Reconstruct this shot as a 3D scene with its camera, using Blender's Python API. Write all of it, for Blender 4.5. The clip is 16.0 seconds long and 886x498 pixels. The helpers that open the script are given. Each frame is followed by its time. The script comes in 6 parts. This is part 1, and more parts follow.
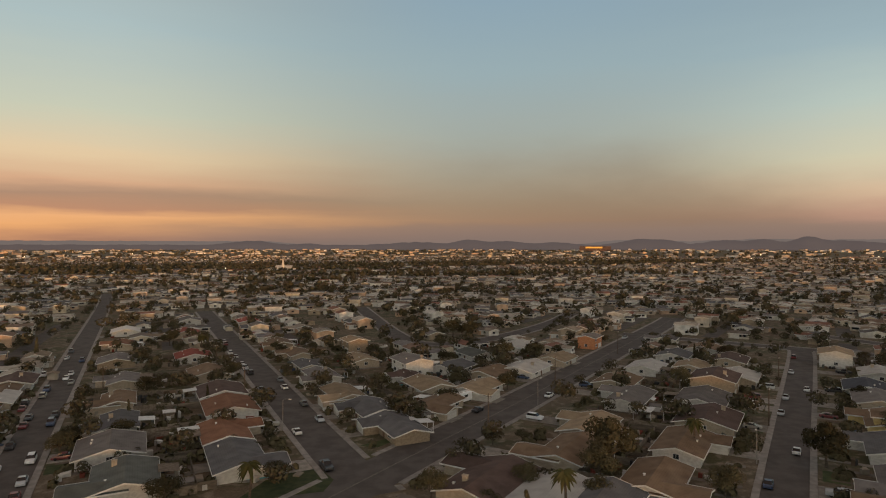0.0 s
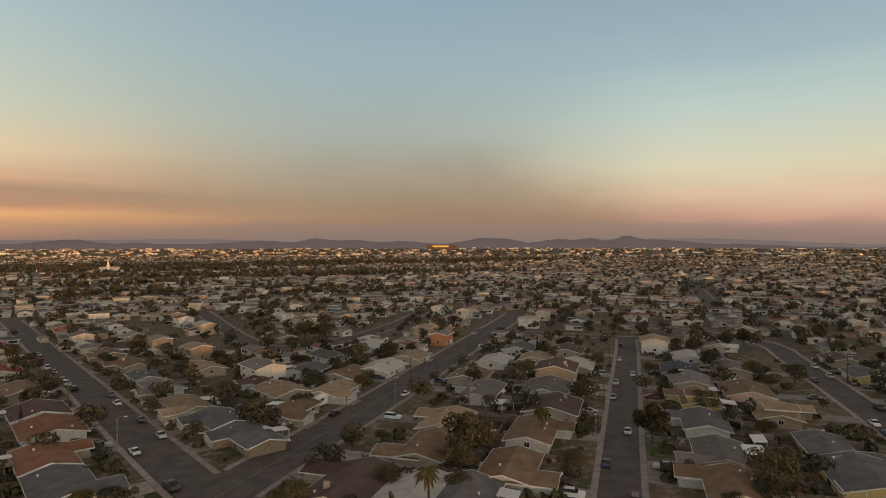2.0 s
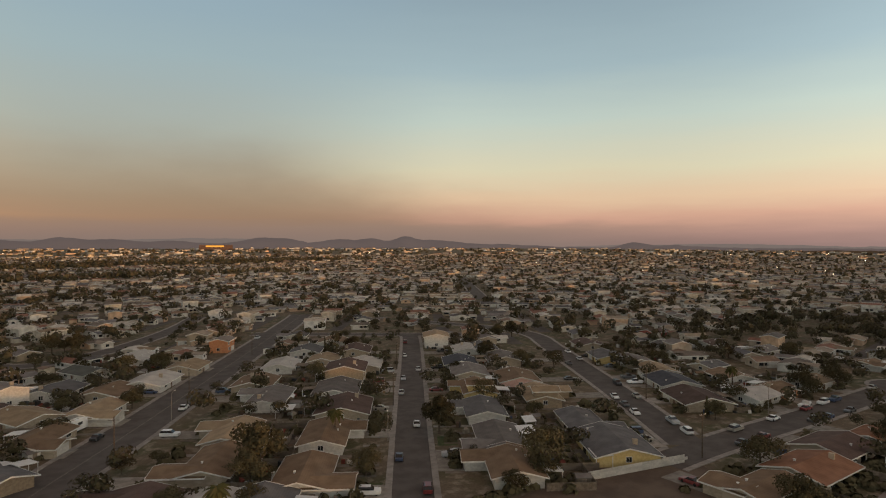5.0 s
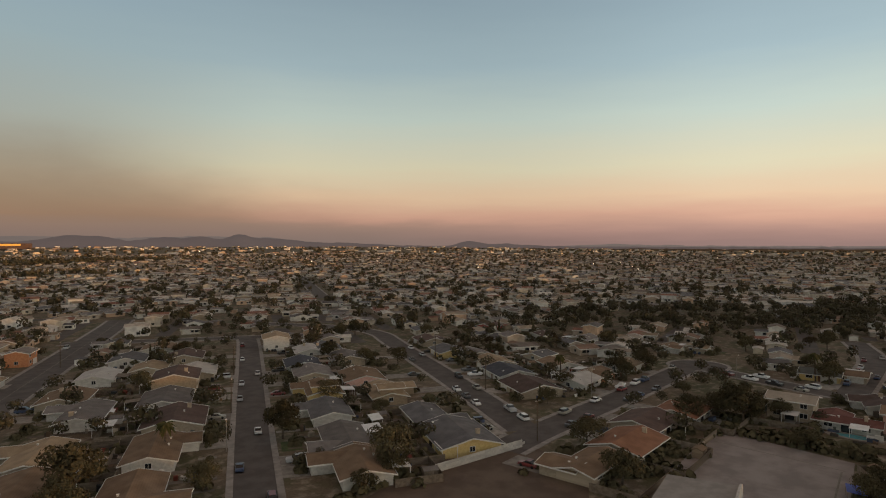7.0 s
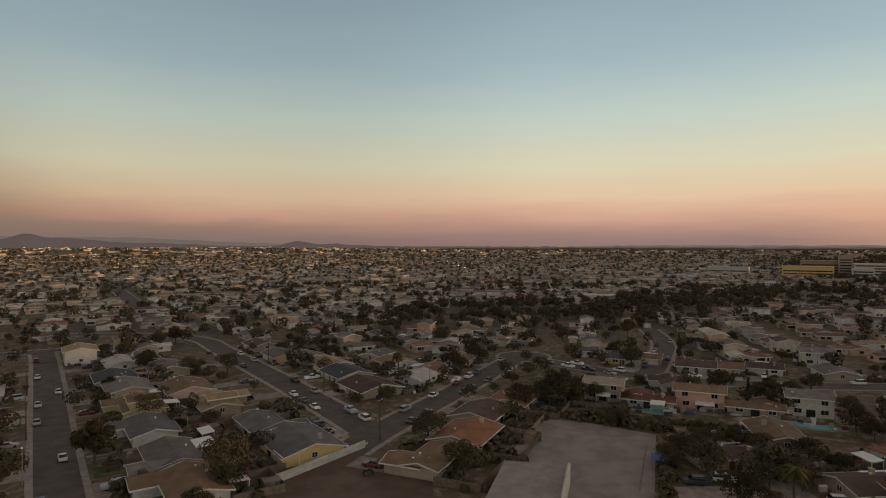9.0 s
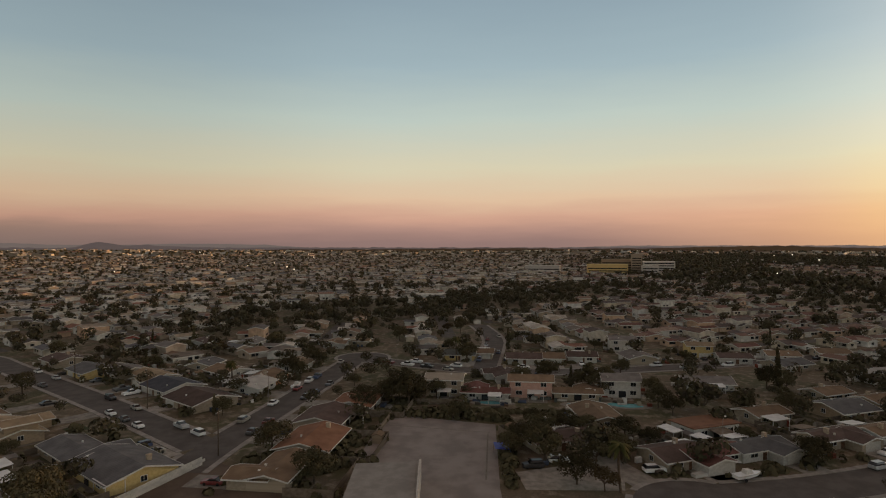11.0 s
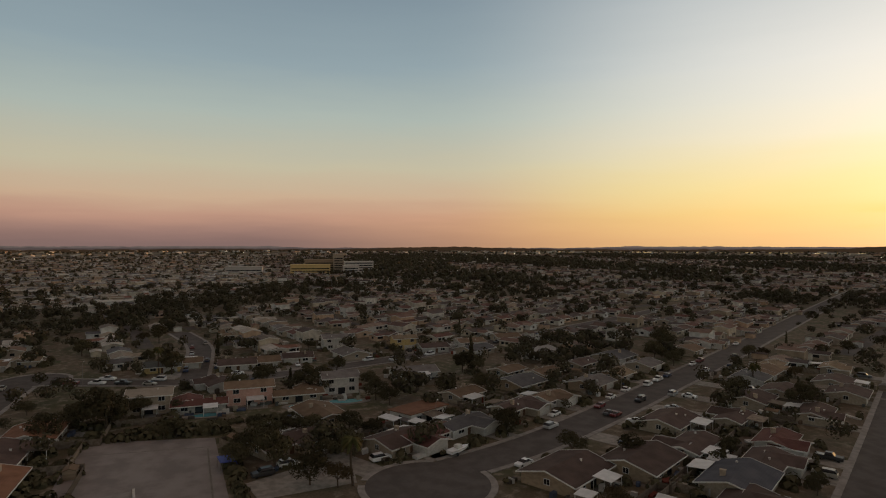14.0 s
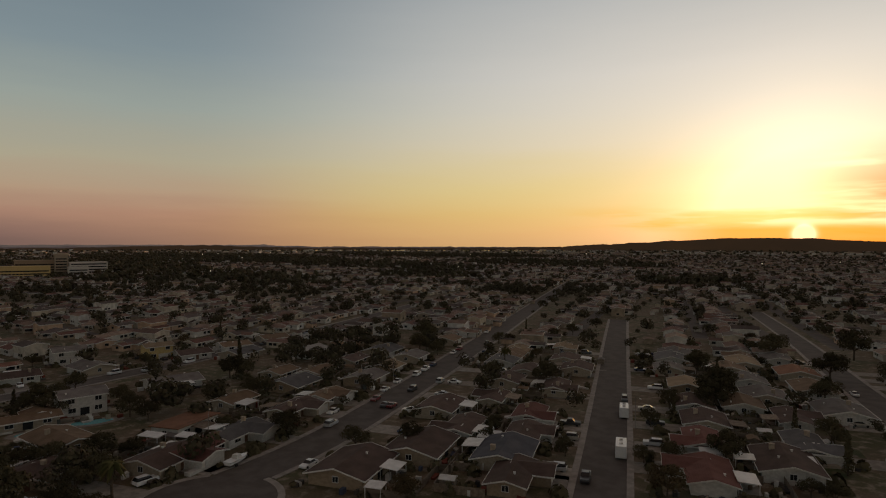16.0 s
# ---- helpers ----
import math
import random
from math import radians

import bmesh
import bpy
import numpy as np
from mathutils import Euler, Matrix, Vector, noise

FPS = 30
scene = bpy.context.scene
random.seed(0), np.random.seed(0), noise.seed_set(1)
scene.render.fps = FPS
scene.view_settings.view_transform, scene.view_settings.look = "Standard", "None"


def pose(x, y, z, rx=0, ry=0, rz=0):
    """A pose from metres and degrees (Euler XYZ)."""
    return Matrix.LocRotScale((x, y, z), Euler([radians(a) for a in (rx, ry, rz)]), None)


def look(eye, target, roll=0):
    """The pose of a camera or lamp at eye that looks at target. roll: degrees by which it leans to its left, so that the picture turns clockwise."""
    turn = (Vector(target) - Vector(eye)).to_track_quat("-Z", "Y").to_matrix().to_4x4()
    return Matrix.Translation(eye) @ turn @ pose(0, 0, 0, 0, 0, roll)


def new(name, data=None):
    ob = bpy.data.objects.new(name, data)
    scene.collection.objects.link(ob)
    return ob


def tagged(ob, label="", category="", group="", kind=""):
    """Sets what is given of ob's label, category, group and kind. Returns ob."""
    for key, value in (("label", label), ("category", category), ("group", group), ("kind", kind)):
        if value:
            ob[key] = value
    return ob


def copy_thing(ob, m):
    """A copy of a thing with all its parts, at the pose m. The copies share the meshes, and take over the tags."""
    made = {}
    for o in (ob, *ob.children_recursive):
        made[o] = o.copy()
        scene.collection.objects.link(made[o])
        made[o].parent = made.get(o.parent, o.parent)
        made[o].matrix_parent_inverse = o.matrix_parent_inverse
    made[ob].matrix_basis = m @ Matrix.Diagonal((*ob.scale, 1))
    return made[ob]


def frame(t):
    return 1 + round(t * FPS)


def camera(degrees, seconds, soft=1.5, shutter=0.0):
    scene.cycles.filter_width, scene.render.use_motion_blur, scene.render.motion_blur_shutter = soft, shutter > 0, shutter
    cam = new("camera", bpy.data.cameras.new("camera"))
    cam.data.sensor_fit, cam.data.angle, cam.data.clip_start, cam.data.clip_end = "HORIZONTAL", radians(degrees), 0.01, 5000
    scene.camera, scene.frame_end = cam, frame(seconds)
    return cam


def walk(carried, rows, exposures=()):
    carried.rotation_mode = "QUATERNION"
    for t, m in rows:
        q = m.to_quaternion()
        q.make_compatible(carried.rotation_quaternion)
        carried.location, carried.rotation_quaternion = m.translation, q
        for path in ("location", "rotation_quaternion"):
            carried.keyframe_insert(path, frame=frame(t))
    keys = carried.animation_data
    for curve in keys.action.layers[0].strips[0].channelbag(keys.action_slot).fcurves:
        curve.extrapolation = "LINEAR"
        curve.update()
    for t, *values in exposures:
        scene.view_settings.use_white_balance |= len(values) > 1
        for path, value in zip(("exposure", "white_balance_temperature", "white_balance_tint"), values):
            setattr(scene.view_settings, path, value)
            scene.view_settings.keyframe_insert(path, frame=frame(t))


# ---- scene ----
# Slow drift of a small aircraft over a suburb at dusk while it turns to its right.
# seconds, x, y, z, heading (clockwise from +y), tilt, lean
FLIGHT = (
    (0.0, 0.10, -0.03, 47.68, 0.54, -0.25, -0.02),
    (0.5, -0.40, 0.30, 47.80, 5.60, -0.30, -0.00),
    (1.0, -0.98, 0.58, 47.91, 8.30, -0.34, 0.03),
    (1.5, -1.61, 0.81, 48.02, 11.39, -0.36, 0.07),
    (2.0, -2.24, 0.99, 48.12, 14.75, -0.37, 0.09),
    (2.5, -2.84, 1.18, 48.22, 18.10, -0.36, 0.09),
    (3.0, -3.37, 1.37, 48.29, 21.37, -0.34, 0.07),
    (3.5, -3.83, 1.60, 48.34, 24.85, -0.32, 0.05),
    (4.0, -4.21, 1.86, 48.37, 28.23, -0.33, 0.04),
    (6.5, -4.96, 3.78, 48.11, 46.33, -0.50, 0.01),
    (7.0, -5.10, 4.33, 48.06, 50.15, -0.53, 0.01),
    (7.5, -5.26, 4.96, 48.00, 53.73, -0.56, 0.01),
    (8.0, -5.42, 5.67, 47.97, 57.88, -0.56, 0.04),
    (8.5, -5.59, 6.46, 47.92, 62.07, -0.55, 0.07),
    (11.0, -6.44, 11.99, 47.79, 82.25, -0.49, 0.18),
    (11.5, -6.48, 13.11, 47.79, 86.48, -0.47, 0.16),
    (12.0, -6.47, 14.22, 47.80, 90.83, -0.44, 0.14),
    (12.5, -6.41, 15.32, 47.82, 95.41, -0.42, 0.12),
    (13.0, -6.30, 16.39, 47.84, 99.84, -0.43, 0.09),
    (13.5, -6.10, 17.43, 47.85, 104.72, -0.45, 0.03),
    (14.0, -5.72, 18.48, 47.82, 110.08, -0.48, -0.04),
    (14.5, -5.15, 19.59, 47.76, 115.35, -0.51, -0.10),
    (15.0, -4.37, 20.76, 47.65, 121.11, -0.53, -0.12),
    (15.5, -3.40, 22.05, 47.54, 126.56, -0.56, -0.13),
    (16.0, -2.26, 23.43, 47.42, 132.78, -0.58, -0.11),
)


def heading_pose(x, y, z, heading, tilt, lean):
    """A level camera turned to a compass heading, then tilted and leaned."""
    eye = Vector((x, y, z))
    a, b = radians(heading), radians(tilt)
    way = Vector((math.sin(a) * math.cos(b), math.cos(a) * math.cos(b), math.sin(b)))
    return look(eye, eye + way * 10, -lean)


cam = camera(72.2, 16.0, soft=1.1)
walk(cam, [(r[0], heading_pose(*r[1:])) for r in FLIGHT],
     [(0.0, 0.34, 6300, 10), (1.5, 0.42, 6300, 10), (3.5, 0.48, 6400, 10), (6.5, 0.36, 6400, 11), (8.0, 0.24, 6400, 11), (11.0, 0.14, 6400, 12),
      (12.5, 0.03, 6450, 13), (14.0, -0.2, 6400, 13), (15.0, -0.42, 6400, 13), (16.0, -0.66, 6450, 14)])

# ------------------------------------------------------------------ sky and sun
SUN_AZ, SUN_EL = 163.5, 0.85          # degrees: clockwise from +y, above the horizon


def compass(az, el=0.0):
    a, e = radians(az), radians(el)
    return Vector((math.sin(a) * math.cos(e), math.cos(a) * math.cos(e), math.sin(e)))


def lin(r, g, b):
    """Linear colour from 0-255 display values."""
    return tuple(((c / 255 + 0.055) / 1.055) ** 2.4 if c > 10 else c / 255 / 12.92 for c in (r, g, b)) + (1.0,)


class Nodes:
    """Small helper that wires shader nodes together."""

    def __init__(self, tree):
        self.t = tree

    def add(self, kind, **props):
        n = self.t.nodes.new(kind)
        for k, v in props.items():
            setattr(n, k, v)
        return n

    def link(self, a, b):
        self.t.links.new(a, b)

    def put(self, socket, v):
        if isinstance(v, bpy.types.NodeSocket):
            self.link(v, socket)
        else:
            socket.default_value = v

    def math(self, op, a, b=0.0, c=0.0, clamp=False):
        n = self.add("ShaderNodeMath", operation=op, use_clamp=clamp)
        for s, v in zip(n.inputs, (a, b, c)):
            self.put(s, v)
        return n.outputs[0]

    def vec(self, op, a, b):
        n = self.add("ShaderNodeVectorMath", operation=op)
        self.put(n.inputs[0], a)
        self.put(n.inputs[1], b)
        return n.outputs["Value"] if op in ("DOT_PRODUCT", "LENGTH", "DISTANCE") else n.outputs[0]

    def mix(self, fac, a, b, blend="MIX"):
        n = self.add("ShaderNodeMix", data_type="RGBA", blend_type=blend)
        self.put(n.inputs["Factor"], fac)
        self.put(n.inputs[6], a)
        self.put(n.inputs[7], b)
        return n.outputs[2]

    def ramp(self, fac, stops, smooth=False):
        n = self.add("ShaderNodeValToRGB")
        n.color_ramp.interpolation = "EASE" if smooth else "LINEAR"
        el = n.color_ramp.elements
        while len(el) < len(stops):
            el.new(0.5)
        for e, (p, c) in zip(el, stops):
            e.position = p
            e.color = c
        self.put(n.inputs[0], fac)
        return n.outputs[0]

    def noise(self, vector, scale, detail=3.0, rough=0.55):
        n = self.add("ShaderNodeTexNoise")
        n.inputs["Scale"].default_value, n.inputs["Detail"].default_value, n.inputs["Roughness"].default_value = scale, detail, rough
        if vector is not None:
            self.link(vector, n.inputs["Vector"])
        return n.outputs["Fac"]

    def smooth(self, v, lo, hi):
        n = self.add("ShaderNodeMapRange", interpolation_type="SMOOTHSTEP")
        self.put(n.inputs[0], v)
        n.inputs[1].default_value, n.inputs[2].default_value = lo, hi
        return n.outputs[0]


def make_sky():
    world = bpy.data.worlds.new("dusk_sky")
    scene.world = world
    world.use_nodes = True
    N = Nodes(world.node_tree)
    for n in list(world.node_tree.nodes):
        world.node_tree.nodes.remove(n)
    d = N.add("ShaderNodeTexCoord").outputs["Generated"]
    sep = N.add("ShaderNodeSeparateXYZ")
    N.link(d, sep.inputs[0])
    elev = N.math("MULTIPLY", N.math("ARCSINE", sep.outputs[2]), 180 / math.pi)
    flat = N.add("ShaderNodeCombineXYZ")
    N.link(sep.outputs[0], flat.inputs[0])
    N.link(sep.outputs[1], flat.inputs[1])
    unit = N.add("ShaderNodeVectorMath", operation="NORMALIZE")
    N.link(flat.outputs[0], unit.inputs[0])
    away = lambda az: N.vec("DOT_PRODUCT", unit.outputs[0], compass(az))
    # warped elevation, so that the bands are uneven
    stretch = N.vec("MULTIPLY", d, (3.0, 3.0, 26.0))
    n1 = N.noise(stretch, 1.6, 4.0)
    e = N.math("ADD", elev, N.math("MULTIPLY", N.math("SUBTRACT", n1, 0.5), 1.6))
    k = N.math("DIVIDE", N.math("MAXIMUM", e, 0.0), 90.0)
    s = lambda deg: deg / 90.0
    base = N.ramp(k, [(0.0, lin(138, 114, 108)), (s(1.2), lin(160, 129, 120)), (s(2.6), lin(194, 152, 134)), (s(4.2), lin(208, 178, 150)),
                      (s(7.0), lin(202, 194, 166)), (s(11.5), lin(178, 190, 180)), (s(16.0), lin(150, 169, 174)), (s(22.0), lin(132, 151, 160)),
                      (s(40.0), lin(131, 117, 107)), (s(90.0), lin(140, 109, 89))])
    east = N.ramp(k, [(0.0, lin(112, 100, 98)), (s(1.4), lin(138, 114, 102)), (s(2.3), lin(172, 138, 112)), (s(4.0), lin(156, 136, 118)),
                      (s(6.5), lin(154, 146, 132)), (s(10.0), lin(150, 155, 148)), (s(16.0), lin(142, 160, 164)), (s(22.0), lin(132, 154, 166)),
                      (s(40.0), lin(131, 117, 107)), (s(90.0), lin(140, 109, 89))])
    fire = N.ramp(k, [(0.0, lin(130, 96, 80)), (s(0.7), lin(180, 130, 98)), (s(1.6), lin(230, 166, 108)), (s(2.5), lin(222, 164, 116)), (s(3.1), lin(172, 126, 104)), (s(4.3), lin(152, 120, 106)),
                      (s(5.2), lin(196, 150, 122)), (s(7.5), lin(212, 184, 148)), (s(11.0), lin(186, 186, 164)), (s(18.0), lin(160, 175, 174)),
                      (s(40.0), lin(131, 117, 107)), (s(90.0), lin(140, 109, 89))])
    west = N.ramp(k, [(0.0, lin(243, 164, 86)), (s(1.0), lin(251, 194, 108)), (s(2.5), lin(255, 220, 120)), (s(5.0), lin(255, 240, 168)),
                      (s(9.0), lin(255, 248, 222)), (s(15.0), lin(244, 242, 230)), (s(22.0), lin(212, 216, 212)), (s(40.0), lin(134, 118, 110)), (s(90.0), lin(140, 109, 89))])
    c = N.mix(N.smooth(away(-3), 0.76, 0.985), base, east)
    c = N.mix(N.smooth(away(-44), 0.66, 0.985), c, N.mix(0.14, fire, (0, 0, 0, 1)))
    # the smoky side opposite the sunset is dimmer
    c = N.mix(N.math("MULTIPLY", N.smooth(away(24), 0.58, 0.9), 0.19), c, (0, 0, 0, 1))
    c = N.mix(N.math("POWER", N.smooth(away(SUN_AZ + 2), 0.5, 0.985), 1.4), c, west)
    warm = N.math("MULTIPLY", N.smooth(away(148), 0.55, 0.92), N.smooth(elev, 4.6, 0.8))
    c = N.mix(N.math("MULTIPLY", warm, 0.42), c, lin(250, 192, 138))
    # the pale yellow sky low beside the sunset
    pale = N.math("MULTIPLY", N.smooth(away(SUN_AZ), 0.6, 0.96), N.smooth(elev, 13.0, 4.0))
    c = N.mix(N.math("MULTIPLY", pale, 0.5), c, lin(255, 228, 156))
    # brown smoke drifting low over the plain, its upper edge sinking towards the south
    n2 = N.noise(N.vec("MULTIPLY", d, (4.0, 4.0, 12.0)), 1.3, 5.0)
    az = N.math("MULTIPLY", N.math("ARCTAN2", sep.outputs[0], sep.outputs[1]), 180 / math.pi)
    edge = N.math("SUBTRACT", 10.8, N.math("MULTIPLY", N.math("MAXIMUM", N.math("SUBTRACT", az, 18.0), 0.0), 0.28))
    edge = N.math("ADD", edge, N.math("MULTIPLY", N.math("SUBTRACT", n2, 0.5), 5.0))
    body = N.math("MULTIPLY", N.smooth(N.math("SUBTRACT", edge, elev), -1.0, 8.5), N.math("MULTIPLY", N.smooth(az, -30.0, 22.0), N.smooth(az, 76.0, 44.0)))
    c = N.mix(N.math("MULTIPLY", body, 0.78), c, lin(106, 92, 84))
    # a grey bank of smoke lying on the eastern horizon
    low = N.math("MULTIPLY", N.smooth(e, 2.5, 1.5), N.math("MULTIPLY", N.smooth(az, -40.0, -14.0), N.smooth(az, 66.0, 40.0)))
    c = N.mix(N.math("MULTIPLY", low, 0.64), c, lin(120, 107, 99))
    # the glow round the setting sun
    toward = N.math("MAXIMUM", N.vec("DOT_PRODUCT", d, compass(SUN_AZ, 0.75)), 0.0)
    glow = N.math("MULTIPLY", N.math("POWER", toward, 110.0), 1.6)
    disc = N.math("MULTIPLY", N.math("POWER", toward, 5000.0), 8.0)
    bloom = N.math("MULTIPLY", N.math("POWER", toward, 900.0), 8.0)
    wide = N.math("MULTIPLY", N.math("POWER", toward, 22.0), 0.34)
    glow = N.math("ADD", N.math("ADD", glow, wide), bloom)
    halo = N.mix(1.0, c, N.mix(N.math("ADD", glow, disc), (0, 0, 0, 1), (1.0, 0.88, 0.58, 1)), "ADD")
    # smoke banks that drift before the sunset
    n3 = N.noise(N.vec("MULTIPLY", d, (3.0, 3.0, 30.0)), 1.5, 4.0)
    bank = N.math("MULTIPLY", N.smooth(away(181), 0.945, 0.99), N.math("MULTIPLY", N.smooth(elev, 9.0, 4.0), N.smooth(n3, 0.30, 0.58)))
    halo = N.mix(N.math("MULTIPLY", bank, 0.88), halo, lin(206, 104, 56))
    streak = N.math("MULTIPLY", N.smooth(away(160), 0.95, 0.995), N.math("MULTIPLY", N.math("MULTIPLY", N.smooth(elev, 3.6, 2.2), N.smooth(elev, 0.8, 1.6)), N.smooth(n3, 0.4, 0.6)))
    halo = N.mix(N.math("MULTIPLY", streak, 0.6), halo, lin(255, 206, 60))
    veil = N.math("MULTIPLY", N.smooth(elev, 2.0, 1.1), N.smooth(away(SUN_AZ), 0.975, 0.997))
    halo = N.mix(N.math("MULTIPLY", veil, 0.85), halo, lin(255, 172, 34))
    spot = N.math("MULTIPLY", N.math("POWER", toward, 22000.0), 7.0)
    halo = N.mix(1.0, halo, N.mix(spot, (0, 0, 0, 1), (1.0, 0.92, 0.7, 1)), "ADD")
    nishita = N.add("ShaderNodeTexSky", sky_type="NISHITA", sun_disc=False, sun_elevation=radians(SUN_EL), sun_rotation=radians(SUN_AZ))
    bg1, bg2 = N.add("ShaderNodeBackground"), N.add("ShaderNodeBackground")
    N.link(halo, bg1.inputs[0])
    N.link(nishita.outputs[0], bg2.inputs[0])
    bg1.inputs[1].default_value, bg2.inputs[1].default_value = 0.97, 0.05
    both = N.add("ShaderNodeAddShader")
    N.link(bg1.outputs[0], both.inputs[0])
    N.link(bg2.outputs[0], both.inputs[1])
    out = N.add("ShaderNodeOutputWorld")
    N.link(both.outputs[0], out.inputs[0])


make_sky()
sun = new("sun", bpy.data.lights.new("sun", "SUN"))
sun.data.energy, sun.data.angle, sun.data.color = 3.2, radians(0.6), (1.0, 0.50, 0.20)
sun.matrix_world = look((0, 0, 300), Vector((0, 0, 300)) - compass(SUN_AZ, SUN_EL))

# ------------------------------------------------------------------ materials
def material(name, rough=0.9, metal=0.0, spec=0.3):
    m = bpy.data.materials.new(name)
    m.use_nodes = True
    b = m.node_tree.nodes["Principled BSDF"]
    b.inputs["Roughness"].default_value, b.inputs["Metallic"].default_value = rough, metal
    b.inputs["Specular IOR Level"].default_value = spec
    return m, Nodes(m.node_tree), b


def surface(name, a, b, scale=1.0, fine=14.0, spread=0.25, rough=0.9, bump=0.15, spec=0.25, metal=0.0, tint=0.12):
    """Two-scale mottled surface between colours a and b, each object a little different."""
    m, N, p = material(name, rough, metal, spec)
    pos = N.add("ShaderNodeTexCoord").outputs["Object"]
    rnd = N.add("ShaderNodeObjectInfo").outputs["Random"]
    shift = N.vec("ADD", pos, N.add("ShaderNodeNewGeometry").outputs["Position"])
    big, small = N.noise(shift, scale, 4.0), N.noise(shift, fine, 3.0, 0.7)
    f = N.math("ADD", N.math("MULTIPLY", N.smooth(big, 0.35, 0.65), 0.7), N.math("MULTIPLY", N.math("SUBTRACT", small, 0.35), spread * 2))
    col = N.mix(N.math("MINIMUM", N.math("MAXIMUM", f, 0.0), 1.0), (*a, 1), (*b, 1))
    hsv = N.add("ShaderNodeHueSaturation")
    N.link(col, hsv.inputs["Color"])
    N.link(N.math("MULTIPLY_ADD", rnd, 2 * tint, 1 - tint), hsv.inputs["Value"])
    N.link(hsv.outputs[0], p.inputs["Base Color"])
    if bump:
        bp = N.add("ShaderNodeBump")
        bp.inputs["Strength"].default_value, bp.inputs["Distance"].default_value = bump, 0.05
        N.link(small, bp.inputs["Height"])
        N.link(bp.outputs[0], p.inputs["Normal"])
    return m


def shingle(name, a, b):
    """Composition shingles: courses across the slope, streaks and patches."""
    m, N, p = material(name, 0.92, 0.0, 0.2)
    pos = N.add("ShaderNodeTexCoord").outputs["Object"]
    geo = N.add("ShaderNodeNewGeometry").outputs["Position"]
    rnd = N.add("ShaderNodeObjectInfo").outputs["Random"]
    sep = N.add("ShaderNodeSeparateXYZ")
    N.link(pos, sep.inputs[0])
    course = N.math("FRACT", N.math("MULTIPLY", sep.outputs[2], 9.0))
    big, small = N.noise(geo, 0.35, 4.0), N.noise(N.vec("MULTIPLY", geo, (5.0, 5.0, 9.0)), 1.0, 3.0, 0.75)
    f = N.math("ADD", N.math("MULTIPLY", N.smooth(big, 0.3, 0.7), 0.55), N.math("MULTIPLY", small, 0.55))
    f = N.math("SUBTRACT", f, N.math("MULTIPLY", N.smooth(course, 0.25, 0.0), 0.3), clamp=True)
    hsv = N.add("ShaderNodeHueSaturation")
    N.link(N.mix(f, (*a, 1), (*b, 1)), hsv.inputs["Color"])
    N.link(N.math("MULTIPLY_ADD", rnd, 0.36, 0.82), hsv.inputs["Value"])
    N.link(hsv.outputs[0], p.inputs["Base Color"])
    bp = N.add("ShaderNodeBump")
    bp.inputs["Strength"].default_value, bp.inputs["Distance"].default_value = 0.35, 0.04
    N.link(f, bp.inputs["Height"])
    N.link(bp.outputs[0], p.inputs["Normal"])
    return m


def by_island(name, stops, rough=0.85, scale=0.4):
    """For joined distant things: each island takes its own colour from the row of stops."""
    m, N, p = material(name, rough, 0.0, 0.2)
    g = N.add("ShaderNodeNewGeometry")
    col = N.ramp(g.outputs["Random Per Island"], [(i / len(stops), (*c, 1)) for i, c in enumerate(stops)])
    col.node.color_ramp.interpolation = "CONSTANT"
    n = N.noise(g.outputs["Position"], scale, 3.0)
    N.link(N.mix(N.smooth(n, 0.3, 0.7), N.mix(0.35, col, (0, 0, 0, 1)), col), p.inputs["Base Color"])
    return m


ROOF = {
    "grey": shingle("roof_grey", (0.11, 0.098, 0.092), (0.22, 0.20, 0.185)),
    "slate": shingle("roof_slate", (0.075, 0.072, 0.074), (0.15, 0.145, 0.145)),
    "navy": shingle("roof_navy", (0.05, 0.052, 0.064), (0.105, 0.108, 0.125)),
    "green": shingle("roof_green", (0.075, 0.078, 0.07), (0.14, 0.145, 0.13)),
    "brown": shingle("roof_brown", (0.12, 0.08, 0.05), (0.23, 0.16, 0.105)),
    "tan": shingle("roof_tan", (0.19, 0.14, 0.09), (0.34, 0.26, 0.17)),
    "beige": shingle("roof_beige", (0.22, 0.19, 0.15), (0.36, 0.31, 0.25)),
    "rust": shingle("roof_rust", (0.15, 0.07, 0.04), (0.27, 0.14, 0.085)),
    "red": shingle("roof_red", (0.20, 0.05, 0.035), (0.34, 0.10, 0.07)),
    "maroon": shingle("roof_maroon", (0.10, 0.04, 0.032), (0.18, 0.085, 0.07)),
    "dark": shingle("roof_dark", (0.06, 0.04, 0.034), (0.125, 0.086, 0.072)),
    "light": shingle("roof_light", (0.30, 0.29, 0.27), (0.46, 0.44, 0.41)),
    "white": shingle("roof_white", (0.52, 0.50, 0.47), (0.70, 0.68, 0.64)),
}
WALL = {
    "white": surface("stucco_white", (0.46, 0.43, 0.39), (0.62, 0.59, 0.54)),
    "cream": surface("stucco_cream", (0.33, 0.27, 0.20), (0.46, 0.38, 0.29)),
    "tan": surface("stucco_tan", (0.27, 0.20, 0.135), (0.38, 0.29, 0.20)),
    "yellow": surface("stucco_yellow", (0.55, 0.40, 0.16), (0.68, 0.52, 0.25)),
    "pink": surface("stucco_pink", (0.60, 0.36, 0.29), (0.72, 0.46, 0.38)),
    "rust": surface("stucco_orange", (0.45, 0.19, 0.09), (0.58, 0.27, 0.14)),
    "red": surface("stucco_red", (0.35, 0.09, 0.07), (0.45, 0.14, 0.11)),
}
